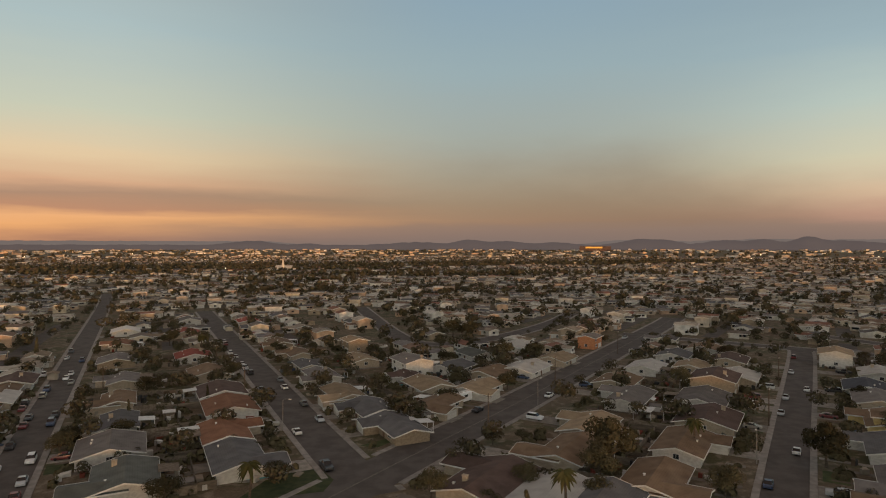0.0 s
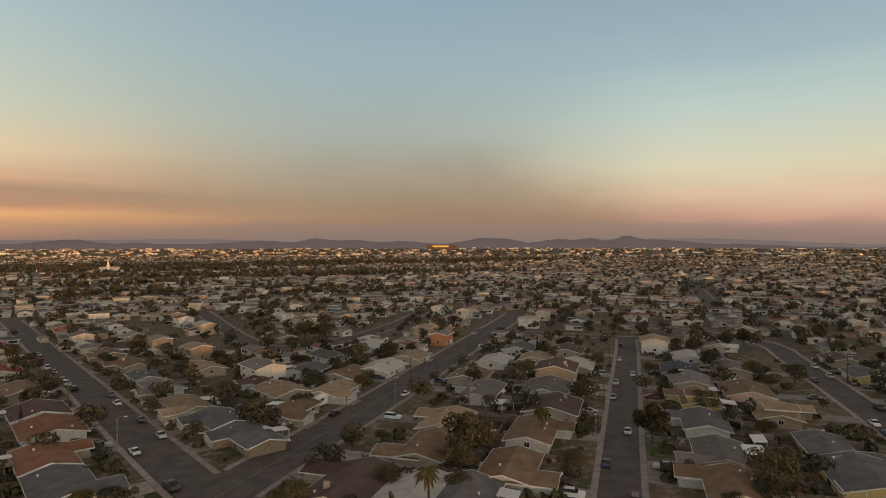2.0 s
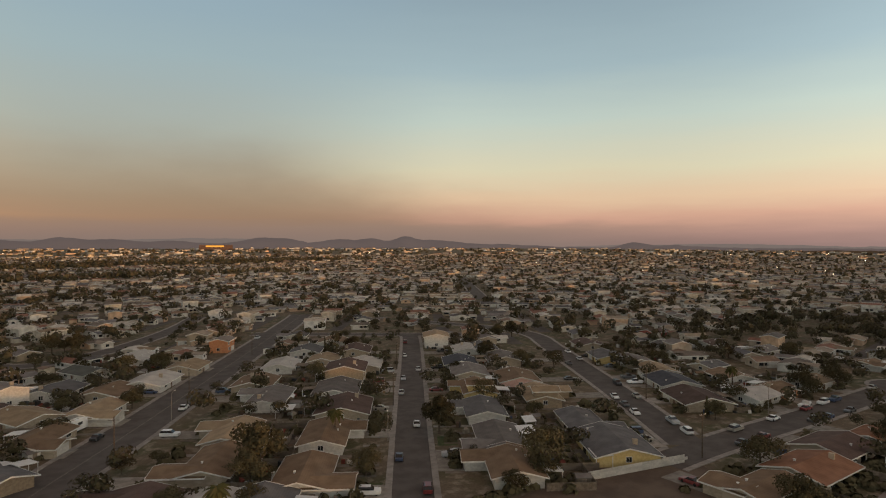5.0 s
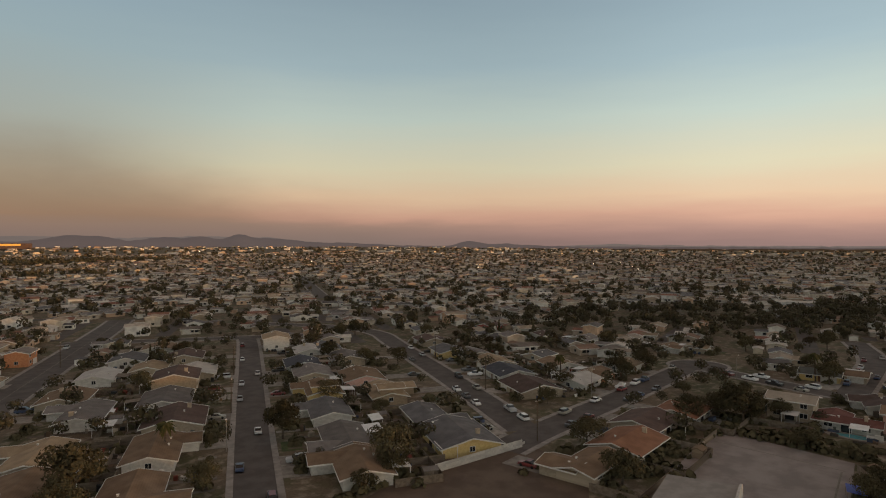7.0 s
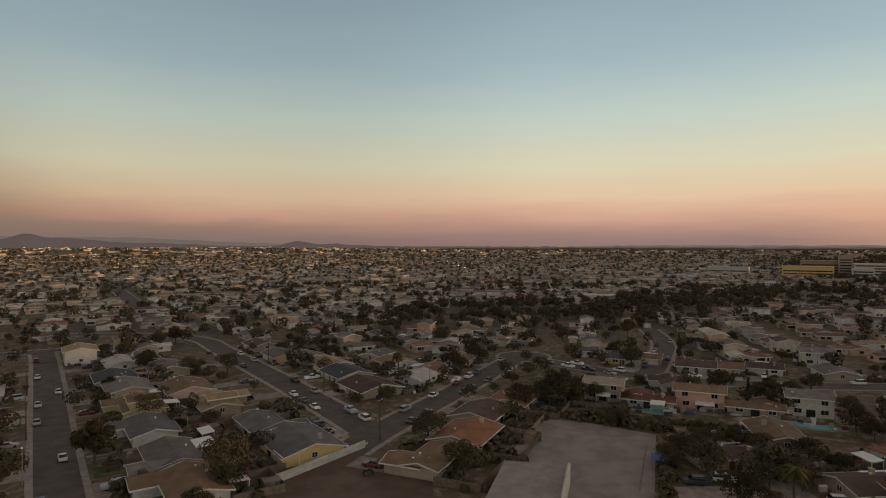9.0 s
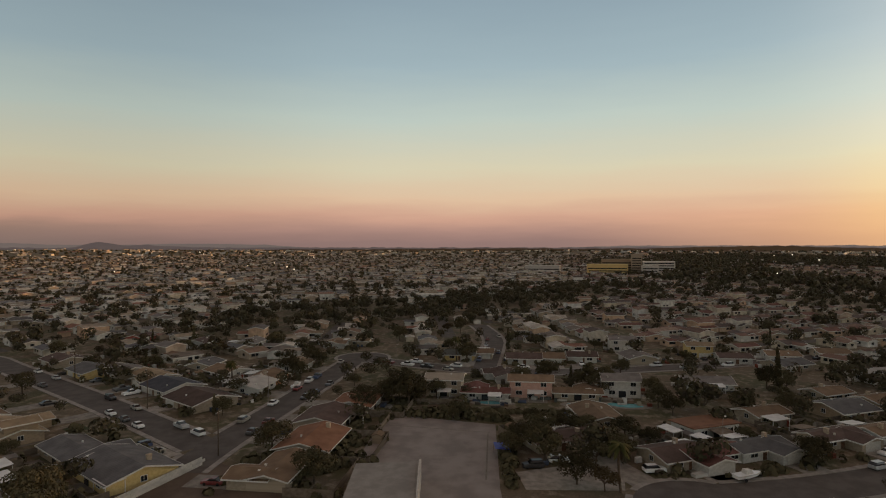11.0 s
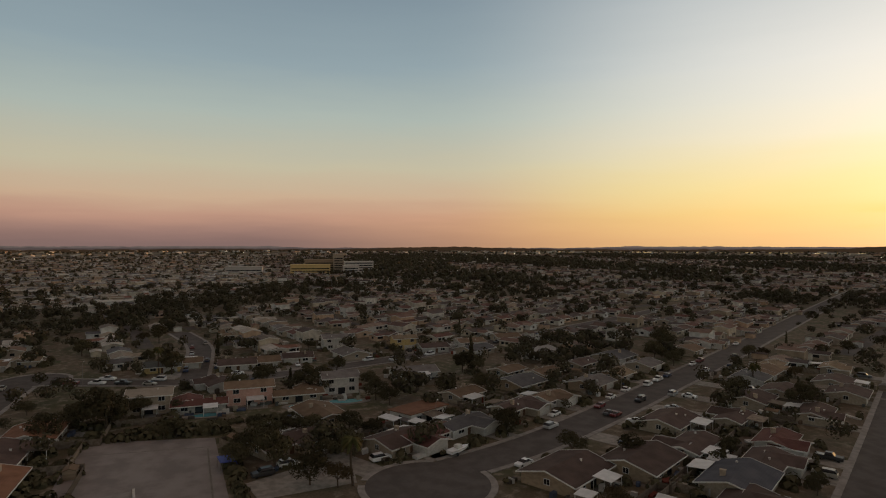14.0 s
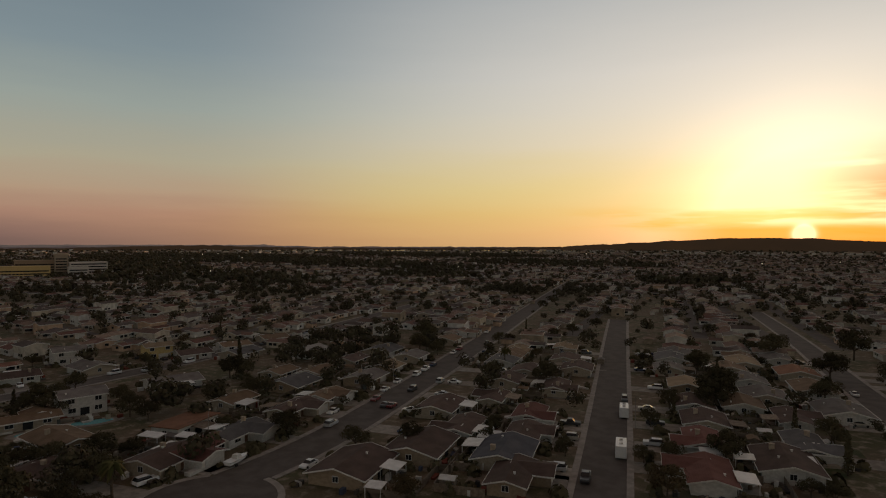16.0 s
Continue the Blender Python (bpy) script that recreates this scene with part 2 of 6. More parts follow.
TRIM = surface("white_trim_paint", (0.60, 0.58, 0.54), (0.76, 0.74, 0.70), rough=0.7, bump=0.05)
GARAGE = surface("garage_door_paint", (0.50, 0.47, 0.42), (0.66, 0.63, 0.58), rough=0.6, bump=0.05)
DOORPAINT = surface("door_wood", (0.10, 0.05, 0.03), (0.18, 0.10, 0.06), rough=0.6)
ASPHALT = surface("asphalt", (0.078, 0.066, 0.059), (0.125, 0.107, 0.096), scale=0.12, fine=2.5, spread=0.35, tint=0.03)
CONCRETE = surface("concrete", (0.21, 0.19, 0.17), (0.33, 0.30, 0.27), scale=0.25, fine=3.0, tint=0.08)
DRIVE = surface("driveway_concrete", (0.20, 0.18, 0.155), (0.34, 0.31, 0.27), scale=0.3, fine=3.0, tint=0.2)
GRAVEL = surface("gravel_lot", (0.20, 0.172, 0.158), (0.31, 0.272, 0.248), scale=0.08, fine=3.0, spread=0.4, tint=0.0)
DIRT = surface("bare_dirt", (0.085, 0.06, 0.045), (0.15, 0.11, 0.08), scale=0.07, fine=2.0, spread=0.4, tint=0.0)
LAWN = surface("lawn", (0.035, 0.05, 0.018), (0.08, 0.09, 0.035), scale=0.3, fine=5.0, spread=0.5, tint=0.3)
LINE = surface("road_paint", (0.15, 0.135, 0.11), (0.24, 0.22, 0.18), scale=0.8, fine=6.0)
BARK = surface("bark", (0.06, 0.045, 0.032), (0.13, 0.10, 0.075), scale=2.0)
WOOD = surface("weathered_wood", (0.13, 0.10, 0.075), (0.25, 0.20, 0.15), scale=0.8, fine=6.0, tint=0.3)
BLOCKWALL = surface("painted_block", (0.42, 0.40, 0.36), (0.56, 0.53, 0.48), scale=0.5, fine=3.0)
METALROOF = surface("white_metal_roof", (0.55, 0.54, 0.52), (0.70, 0.69, 0.67), rough=0.5, scale=0.4)
SOLAR = surface("solar_glass", (0.015, 0.018, 0.03), (0.03, 0.035, 0.055), rough=0.2, bump=0.0, spec=0.5)
TYRE = surface("tyre_rubber", (0.02, 0.02, 0.02), (0.035, 0.035, 0.035))
DARKGLASS = material("window_glass", 0.12, 0.0, 0.6)[0]
DARKGLASS.node_tree.nodes["Principled BSDF"].inputs["Base Color"].default_value = (0.02, 0.022, 0.026, 1)
CARGLASS = material("car_glass", 0.08, 0.0, 0.7)[0]
CARGLASS.node_tree.nodes["Principled BSDF"].inputs["Base Color"].default_value = (0.012, 0.013, 0.015, 1)
POOLWATER = surface("pool_water", (0.10, 0.36, 0.40), (0.16, 0.46, 0.50), rough=0.08, bump=0.05, spec=0.5)
BLUETARP = surface("blue_tarp", (0.03, 0.05, 0.28), (0.05, 0.08, 0.40), rough=0.5)


def leaf_material(name, a, b, c):
    m, N, p = material(name, 1.0, 0.0, 0.04)
    g = N.add("ShaderNodeNewGeometry")
    rnd = N.add("ShaderNodeObjectInfo").outputs["Random"]
    col = N.ramp(g.outputs["Random Per Island"], [(0.0, (*a, 1)), (0.5, (*b, 1)), (1.0, (*c, 1))])
    hsv = N.add("ShaderNodeHueSaturation")
    N.link(col, hsv.inputs["Color"])
    N.link(N.math("MULTIPLY_ADD", rnd, 0.7, 0.6), hsv.inputs["Value"])
    N.link(hsv.outputs[0], p.inputs["Base Color"])
    return m


LEAF = leaf_material("leaves", (0.062, 0.056, 0.033), (0.08, 0.07, 0.04), (0.1, 0.086, 0.05))
LEAFDRY = leaf_material("dry_leaves", (0.06, 0.047, 0.028), (0.08, 0.06, 0.034), (0.1, 0.078, 0.044))
PALMLEAF = leaf_material("palm_leaves", (0.04, 0.045, 0.018), (0.07, 0.07, 0.028), (0.11, 0.09, 0.04))
PAINTS = [surface("car_paint", c, tuple(min(1, v * 1.12 + 0.004) for v in c), rough=0.3, bump=0.0, spec=0.5, tint=0.1)
          for c in ((0.70, 0.70, 0.69), (0.70, 0.70, 0.69), (0.42, 0.43, 0.44), (0.10, 0.105, 0.11), (0.03, 0.03, 0.033), (0.16, 0.03, 0.03), (0.05, 0.07, 0.13), (0.30, 0.28, 0.24))]


# ------------------------------------------------------------------ mesh helpers
MESHES = {}


def finish(name, bm):
    me = bpy.data.meshes.new(name)
    bm.normal_update()
    bm.to_mesh(me)
    bm.free()
    me.materials.append(None)
    return me


def part(name, bm, mat, parent=None, label="", at=None):
    """One mesh object, under a thing or a part; bm may be a ready mesh that several objects share."""
    me = bm if isinstance(bm, bpy.types.Mesh) else finish(name, bm)
    ob = new(name, me)
    ob.material_slots[0].link = "OBJECT"
    ob.material_slots[0].material = mat
    if parent:
        ob.parent = parent
    if at is not None:
        ob.matrix_basis = at
    return tagged(ob, label)


def shared(key, build):
    if key not in MESHES:
        bm = bmesh.new()
        build(bm)
        MESHES[key] = finish(str(key[0]), bm)
    return MESHES[key]


def box(bm, x0, x1, y0, y1, z0, z1):
    v = [bm.verts.new(p) for p in ((x0, y0, z0), (x1, y0, z0), (x1, y1, z0), (x0, y1, z0), (x0, y0, z1), (x1, y0, z1), (x1, y1, z1), (x0, y1, z1))]
    for f in ((3, 2, 1, 0), (4, 5, 6, 7), (0, 1, 5, 4), (1, 2, 6, 5), (2, 3, 7, 6), (3, 0, 4, 7)):
        bm.faces.new([v[i] for i in f])
    return v


def slab(bm, corners, thick):
    """A thick plate: four corners in order, thickened downwards."""
    top = [bm.verts.new(c) for c in corners]
    low = [bm.verts.new((c[0], c[1], c[2] - thick)) for c in corners]
    bm.faces.new(top)
    bm.faces.new(low[::-1])
    n = len(corners)
    for i in range(n):
        bm.faces.new((top[i], low[i], low[(i + 1) % n], top[(i + 1) % n]))


def flat_strip(bm, pts, half, z):
    """A strip of ground along a polyline, mitred at its bends."""
    rows = []
    for i, p in enumerate(pts):
        a, b = Vector(pts[max(i - 1, 0)]), Vector(pts[min(i + 1, len(pts) - 1)])
        d = (b - a).normalized()
        n = Vector((-d.y, d.x))
        rows.append([bm.verts.new((p[0] + n.x * s * half, p[1] + n.y * s * half, z)) for s in (1, -1)])
    for a, b in zip(rows, rows[1:]):
        bm.faces.new((a[0], a[1], b[1], b[0]))


# ------------------------------------------------------------------ ground, streets
def ground_rise(x, y):
    """The plain climbs a little towards the hills in the north-east."""
    r, az = math.hypot(x, y), math.degrees(math.atan2(x, y))
    k = min(1.0, max(0.0, (78 - az) / 40)) if az > -120 else 0.0
    return 24.0 * k * k * (3 - 2 * k) * max(0.0, (r - 1800) / 2800)


def disc(name, radius, z, mat, label):
    bm = bmesh.new()
    ring = [[bm.verts.new((x, y, z + ground_rise(x, y))) for x, y in [(r * math.cos(i * math.tau / 96), r * math.sin(i * math.tau / 96)) for i in range(96)]] for r in (60, 200, 600, 1800, 3200, radius)]
    bm.faces.new(ring[0])
    for a, b in zip(ring, ring[1:]):
        for i in range(96):
            bm.faces.new((a[i], b[i], b[(i + 1) % 96], a[(i + 1) % 96]))
    return tagged(part(name, bm, mat, label=label), category="ground", kind="structure")


def yard_material():
    m, N, p = material("dry_yards", 0.95, 0.0, 0.15)
    pos = N.add("ShaderNodeNewGeometry").outputs["Position"]
    a, b, c = N.noise(pos, 0.07, 3.0), N.noise(pos, 0.35, 4.0), N.noise(pos, 2.2, 4.0, 0.7)
    col = N.mix(N.smooth(a, 0.42, 0.62), (0.15, 0.115, 0.078, 1), (0.09, 0.088, 0.046, 1))
    col = N.mix(N.smooth(b, 0.48, 0.68), col, (0.26, 0.215, 0.16, 1))
    col = N.mix(N.math("MULTIPLY", N.smooth(c, 0.4, 0.7), 0.5), col, (0.05, 0.042, 0.03, 1))
    N.link(col, p.inputs["Base Color"])
    return m


disc("ground", 4950, 0.0, yard_material(), "dry brown yards and patchy grass between houses")
ROADS = {
    "road_a": (8.5, [(-30, 8), (-85, 119), (-143, 238), (-268, 492), (-330, 610)]),
    "road_b": (10.5, [(-12, 116), (-30, 152), (-66, 228), (-171, 447)]),
    "road_c": (13.5, [(-80, 20), (-6, 138), (18, 174), (44, 216), (140, 372), (158, 404)]),
    "road_d": (8.2, [(22, 41), (59, 104), (162, 267), (168, 280)]),
    "road_e": (9.0, [(100, 330), (168, 280), (214, 250)]),
    "road_f": (9.5, [(128, 88), (153, 126), (183, 175), (206, 213), (224, 240), (226, 275), (200, 330)]),
    "road_g": (9.5, [(112, 84), (132, 84.5), (181, 82.5), (240, 82)]),
    "road_h": (9.0, [(240, 82), (230, 56), (220, 30), (222, -2), (232, -34), (250, -80), (290, -160), (345, -262), (420, -400)]),
    "road_i": (9.0, [(222, 28), (262, 27), (300, 27), (350, 40)]),
    "road_k": (11.0, [(111, -13), (114.5, -28), (119.5, -44), (126.5, -60), (142, -89), (166, -131), (196, -184), (243, -264), (352, -450), (432, -590)]),
    "road_l": (9.6, [(24, -9), (61.5, -77), (151.5, -229), (200, -312)]),
    "road_m": (9.0, [(-16, -86), (25, -160), (61, -229), (95, -300), (160, -420)]),
    "road_o": (12.0, [(337, 427), (560, 760), (775, 1080), (900, 1270)]),
    "road_n": (9.5, [(-60, 475), (-20, 312), (-2, 290), (30, 312), (70, 372), (95, 430)]),
}


def along(pts, step):
    """Points every step metres on a polyline, with the direction there."""
    out, left = [], 0.0
    for a, b in zip(pts, pts[1:]):
        a, b = Vector(a), Vector(b)
        n = (b - a).length
        d = (b - a) / n
        s = left
        while s < n:
            out.append((a + d * s, d))
            s += step
        left = s - n
    return out


def soften(pts, rounds=2):
    for _ in range(rounds):
        q = [pts[0]]
        for a, b in zip(pts, pts[1:]):
            q += [(a[0] * 0.75 + b[0] * 0.25, a[1] * 0.75 + b[1] * 0.25), (a[0] * 0.25 + b[0] * 0.75, a[1] * 0.25 + b[1] * 0.75)]
        pts = q + [pts[-1]]
    return pts


LINES = {n: soften(p) for n, (w, p) in ROADS.items()}
SAMPLES = {n: np.array([q[0][:] for q in along(LINES[n], 4.0)]) for n in ROADS}


def road_gap(x, y, skip=""):
    """Distance to the nearest street edge."""
    return min(float(np.min(np.hypot(s[:, 0] - x, s[:, 1] - y))) - ROADS[n][0] / 2 for n, s in SAMPLES.items() if n != skip)


BULBS = ((108, -20, 12.5), (242, 80, 10.5))
for i, (n, (w, p)) in enumerate(ROADS.items()):
    bm = bmesh.new()
    flat_strip(bm, LINES[n], w / 2, 0.02 + 0.004 * i)
    tagged(part(n, bm, ASPHALT, label="worn grey asphalt residential street"), category="road", kind="structure")
    for side in (1, -1):
        bm = bmesh.new()
        run = []
        for q, d in along(LINES[n], 2.5) + [(None, None)]:
            if q is not None:
                c = q + Vector((-d.y, d.x)) * side * (w / 2 + 0.7)
                clear = road_gap(c.x, c.y, n) > 0.6 and all(math.hypot(c.x - bx, c.y - by) > br + 0.5 for bx, by, br in BULBS)
            if q is None or not clear:
                if len(run) > 1:
                    for (a, da), (b, db) in zip(run, run[1:]):
                        na, nb = Vector((-da.y, da.x)) * 0.7, Vector((-db.y, db.x)) * 0.7
                        slab(bm, [(*(a + na), 0.16), (*(a - na), 0.16), (*(b - nb), 0.16), (*(b + nb), 0.16)], 0.16)
                run = []
            else:
                run.append((c, d))
        if bm.verts:
            bmesh.ops.remove_doubles(bm, verts=bm.verts, dist=0.02)
            tagged(part("pavement", bm, CONCRETE, label="pale concrete pavement and kerb beside the street"), category="pavement", kind="structure")
        else:
            bm.free()
for i, (x, y, r) in enumerate(BULBS):
    bm = bmesh.new()
    bmesh.ops.create_circle(bm, cap_ends=True, segments=40, radius=r, matrix=Matrix.Translation((x, y, 0.09 + 0.004 * i)))
    tagged(part("road_end", bm, ASPHALT, label="round asphalt turning place at the street's end"), category="road", kind="structure")


for x, y, r in BULBS:
    bm = bmesh.new()
    for i in range(60):
        a, b = compass(i * 6), compass(i * 6 + 6)
        m = Vector((x, y, 0)) + compass(i * 6 + 3) * (r + 0.7)
        if road_gap(m.x, m.y) > 0.2:
            o = Vector((x, y, 0))
            slab(bm, [(*(o + a * (r + 1.4)).xy, 0.17), (*(o + b * (r + 1.4)).xy, 0.17), (*(o + b * r).xy, 0.17), (*(o + a * r).xy, 0.17)][::-1], 0.17)
    bmesh.ops.remove_doubles(bm, verts=bm.verts, dist=0.02)
    tagged(part("pavement", bm, CONCRETE, label="curved concrete kerb round the turning place"), category="pavement", kind="structure")


def patch(name, pts, z, mat, label, category="ground"):
    bm = bmesh.new()
    bm.faces.new([bm.verts.new((x, y, z)) for x, y in pts])
    return tagged(part(name, bm, mat, label=label), category=category, kind="structure")


patch("gravel_lot", [(160, 51), (154, 20), (112, 17), (96, 15), (92, 40), (123, 49)], 0.03, GRAVEL, "empty pale gravel lot")
patch("dirt_lot", [(66, 88), (94, 91), (122.5, 86.5), (109, 61), (92, 52), (60, 60)], 0.035, DIRT, "bare brown dirt lot behind a white wall", )

# ------------------------------------------------------------------ houses
EAVE, PITCH, OVER = 2.45, 0.25, 0.75


def gable_walls(bm, w, d, h, rise):
    """Walls with two gable ends; the ridge runs along x."""
    x, y = w / 2, d / 2
    lo = [bm.verts.new(p) for p in ((-x, -y, 0), (x, -y, 0), (x, y, 0), (-x, y, 0))]
    hi = [bm.verts.new(p) for p in ((-x, -y, h), (x, -y, h), (x, y, h), (-x, y, h))]
    e, f = bm.verts.new((x, 0, h + rise)), bm.verts.new((-x, 0, h + rise))
    bm.faces.new((lo[0], lo[1], hi[1], hi[0]))
    bm.faces.new((lo[2], lo[3], hi[3], hi[2]))
    bm.faces.new((lo[1], lo[2], hi[2], e, hi[1]))
    bm.faces.new((lo[3], lo[0], hi[0], f, hi[3]))


def gable_roof(bm, w, d, h, rise, over=OVER):
    x, y = w / 2 + over, d / 2 + over
    k = rise / (d / 2)
    low, top = h - over * k + 0.06, h + rise + 0.06
    for s in (1, -1):
        c = [(-x * s, -y * s, low), (x * s, -y * s, low), (x * s, 0, top), (-x * s, 0, top)]
        slab(bm, c, 0.14)


def gable_fascia(bm, w, d, h, rise, over=OVER):
    """One painted board that runs round the roof along the eaves and up the gable edges."""
    x, y = w / 2 + over, d / 2 + over
    k = rise / (d / 2)
    low, top = h - over * k + 0.1, h + rise + 0.1
    rings = []
    for sx, sy, z in ((1, 1, low), (1, 0, top), (1, -1, low), (-1, -1, low), (-1, 0, top), (-1, 1, low)):
        rings.append([bm.verts.new((sx * (x + o), sy * (y + o), z + dz)) for o, dz in ((0.012, -0.26), (0.07, -0.26), (0.07, 0.03), (0.012, 0.03))])
    for a, b in zip(rings, rings[1:] + rings[:1]):
        for q in range(4):
            bm.faces.new((a[q], a[(q + 1) % 4], b[(q + 1) % 4], b[q]))
    bmesh.ops.recalc_face_normals(bm, faces=bm.faces)


def window(parent, w, h, at):
    """A framed window; its outside looks along -y."""
    def frame_mesh(bm):
        t = 0.09
        for x0, x1, z0, z1 in ((-w / 2 - t, w / 2 + t, -t, 0), (-w / 2 - t, w / 2 + t, h, h + t), (-w / 2 - t, -w / 2, 0, h), (w / 2, w / 2 + t, 0, h), (-0.03, 0.03, 0, h)):
            box(bm, x0, x1, -0.06, 0.0, z0, z1)
    f = part("window", shared(("window_frame", w, h), frame_mesh), TRIM, parent, at=at)
    part("pane", shared(("pane", w, h), lambda bm: box(bm, -w / 2, w / 2, -0.025, -0.004, 0, h)), DARKGLASS, f)


def garage_mesh(bm):
    for i in range(4):
        box(bm, -2.4, 2.4, -0.07, 0.0, 0.02 + i * 0.54, 0.52 + i * 0.54)
    box(bm, -2.4, 2.4, -0.03, 0.0, 0.0, 2.2)


ROOF_WORDS = {"grey": "grey shingle roof", "slate": "slate-grey shingle roof", "navy": "blue-black shingle roof", "green": "grey-green shingle roof",
              "brown": "brown shingle roof", "tan": "tan shingle roof", "beige": "beige shingle roof", "rust": "rusty brown shingle roof",
              "red": "red roof", "maroon": "dark red tiled roof", "dark": "dark brown shingle roof", "light": "pale grey roof", "white": "white roof"}
WALL_WORDS = {"white": "white", "cream": "cream", "tan": "tan", "yellow": "yellow", "pink": "pink", "rust": "orange", "red": "red"}
rng = random.Random(7)


def gable_block(house, w, d, h, roof, wall, at):
    rise = d / 2 * PITCH
    key = (w, d, h)
    body = part("wall", shared(("gable_wall",) + key, lambda bm: gable_walls(bm, w, d, h, rise)), WALL[wall], house, at=at)
    r = part("roof", shared(("gable_roof",) + key, lambda bm: gable_roof(bm, w, d, h, rise)), ROOF[roof], house, at=at)
    part("fascia", shared(("gable_fascia",) + key, lambda bm: gable_fascia(bm, w, d, h, rise)), TRIM, r, "white painted fascia boards")
    return body, r, rise


def roof_bits(r, w, d, h, rise):
    """A chimney or vents on the slopes, as most of these roofs have."""
    if rng.random() < 0.45:
        x, y = round(rng.uniform(-w / 3, w / 3)), round(d * rng.choice((-0.2, 0.2)))
        z = h + rise * (1 - abs(y) / (d / 2))
        c = part("chimney", shared(("chimney",), lambda bm: (box(bm, -0.35, 0.35, -0.5, 0.5, -0.6, 1.1), box(bm, -0.42, 0.42, -0.57, 0.57, 1.1, 1.22))), WALL["cream"], r, "stuccoed chimney", pose(x, y, z))
    for _ in range(rng.choice((1, 1, 2))):
        x, y = rng.uniform(-w / 2.6, w / 2.6), d * rng.choice((-0.3, -0.15, 0.15, 0.3))
        z = h + rise * (1 - abs(y) / (d / 2)) + 0.04
        part("vent", shared(("vent",), lambda bm: (box(bm, -0.16, 0.16, -0.16, 0.16, -0.05, 0.35), box(bm, -0.24, 0.24, -0.24, 0.24, 0.35, 0.42))), TRIM, r, at=pose(x, y, z))


def make_house(x, y, w, d, face, roof, wall, shape):
    """A house whose front looks to the compass heading face."""
    house = new("house")
    word = {"ell": "ranch house with front wing", "gable": "single-storey gabled house", "tall": "two-storey house", "flat": "low flat-roofed house", "raised": "ranch house with an upper room"}[shape]
    tagged(house, f"{WALL_WORDS[wall]} stucco {word} and {ROOF_WORDS[roof]}", "house", "houses of the suburb")
    house.matrix_basis = pose(x, y, 0, 0, 0, 180 - face)
    w, d = round(w), round(d)
    if shape == "flat":
        part("wall", shared(("flat_wall", w, d), lambda bm: box(bm, -w / 2, w / 2, -d / 2, d / 2, 0, 2.9)), WALL[wall], house)
        r = part("roof", shared(("flat_roof", w, d), lambda bm: slab(bm, [(-w / 2 - .5, -d / 2 - .5, 3.1), (w / 2 + .5, -d / 2 - .5, 3.1), (w / 2 + .5, d / 2 + .5, 3.25), (-w / 2 - .5, d / 2 + .5, 3.25)], 0.22)), ROOF[roof], house)
        body_d, h, cw, mid = d, 2.9, w, 0
    elif shape == "tall":
        h = 5.3
        body, r, rise = gable_block(house, w, d, h, roof, wall, pose(0, 0, 0))
        roof_bits(r, w, d, h, rise)
        body_d, cw, mid = d, w, 0
        for sx in (-0.3, 0.3):
            window(house, 1.6, 1.2, pose(w * sx, -d / 2, 3.6))
            window(house, 1.6, 1.2, pose(w * sx, d / 2, 3.6, 0, 0, 180))
    else:
        h = EAVE
        md = d if shape == "gable" else round(d * 0.68)
        mid = 0 if shape == "gable" else (d - md) / 2
        body, r, rise = gable_block(house, w, md, h, roof, wall, pose(0, mid, 0))
        roof_bits(r, w, md, h, rise)
        body_d, cw = md, w
        if shape == "raised":
            side = rng.choice((-1, 1))
            gable_block(house, 7, 6, 5.0, roof, wall, pose(-side * (w / 2 - 3.6), mid - 0.4, 0, 0, 0, 90))
            window(house, 1.6, 1.1, pose(-side * (w / 2 - 3.6), mid - 3.9, 3.6))
            window(house, 1.6, 1.1, pose(-side * (w / 2 - 3.6), mid + 3.1, 3.6, 0, 0, 180))
        if shape in ("ell", "raised"):
            ww, wd = 7, d - md / 2
            side = side if shape == "raised" else rng.choice((-1, 1))
            gable_block(house, wd, ww, h - 0.004, roof, wall, pose(side * (w / 2 - ww / 2 - 0.003), -d / 2 + wd / 2, 0, 0, 0, 90))
            part("garage_door", shared(("garage_door",), garage_mesh), GARAGE, house, "panelled garage door", pose(side * (w / 2 - ww / 2), -d / 2, 0))
    front = mid - body_d / 2
    if shape in ("ell", "raised"):
        window(house, 2.0, 1.2, pose(-side * w * 0.28, front, 1.0))
        part("door", shared(("door",), lambda bm: (box(bm, -0.5, 0.5, -0.06, 0, 0, 2.05), box(bm, -0.58, 0.58, -0.03, 0, 0, 2.13))), DOORPAINT, house, at=pose(-side * w * 0.06, front, 0.05))
    else:
        g = rng.choice((-1, 1))
        part("garage_door", shared(("garage_door",), garage_mesh), GARAGE, house, "panelled garage door", pose(g * (w / 2 - 3.2), front, 0))
        window(house, 2.0, 1.2, pose(-g * w * 0.25, front, 1.0))
        part("door", shared(("door",), lambda bm: (box(bm, -0.5, 0.5, -0.06, 0, 0, 2.05), box(bm, -0.58, 0.58, -0.03, 0, 0, 2.13))), DOORPAINT, house, at=pose(0.2, front, 0.05))
        side = g
    for sx in (-0.3, 0.28):
        window(house, 1.8, 1.2, pose(w * sx, mid + body_d / 2, 1.0, 0, 0, 180))
    part("patio_door", shared(("patio_door",), lambda bm: (box(bm, -1.1, 1.1, -0.05, 0, 0.02, 2.05),)), DARKGLASS, house, at=pose(0, mid + body_d / 2, 0.05, 0, 0, 180))
    if shape not in ("ell", "raised"):
        window(house, 1.2, 1.1, pose(w / 2, mid, 1.1, 0, 0, 90))
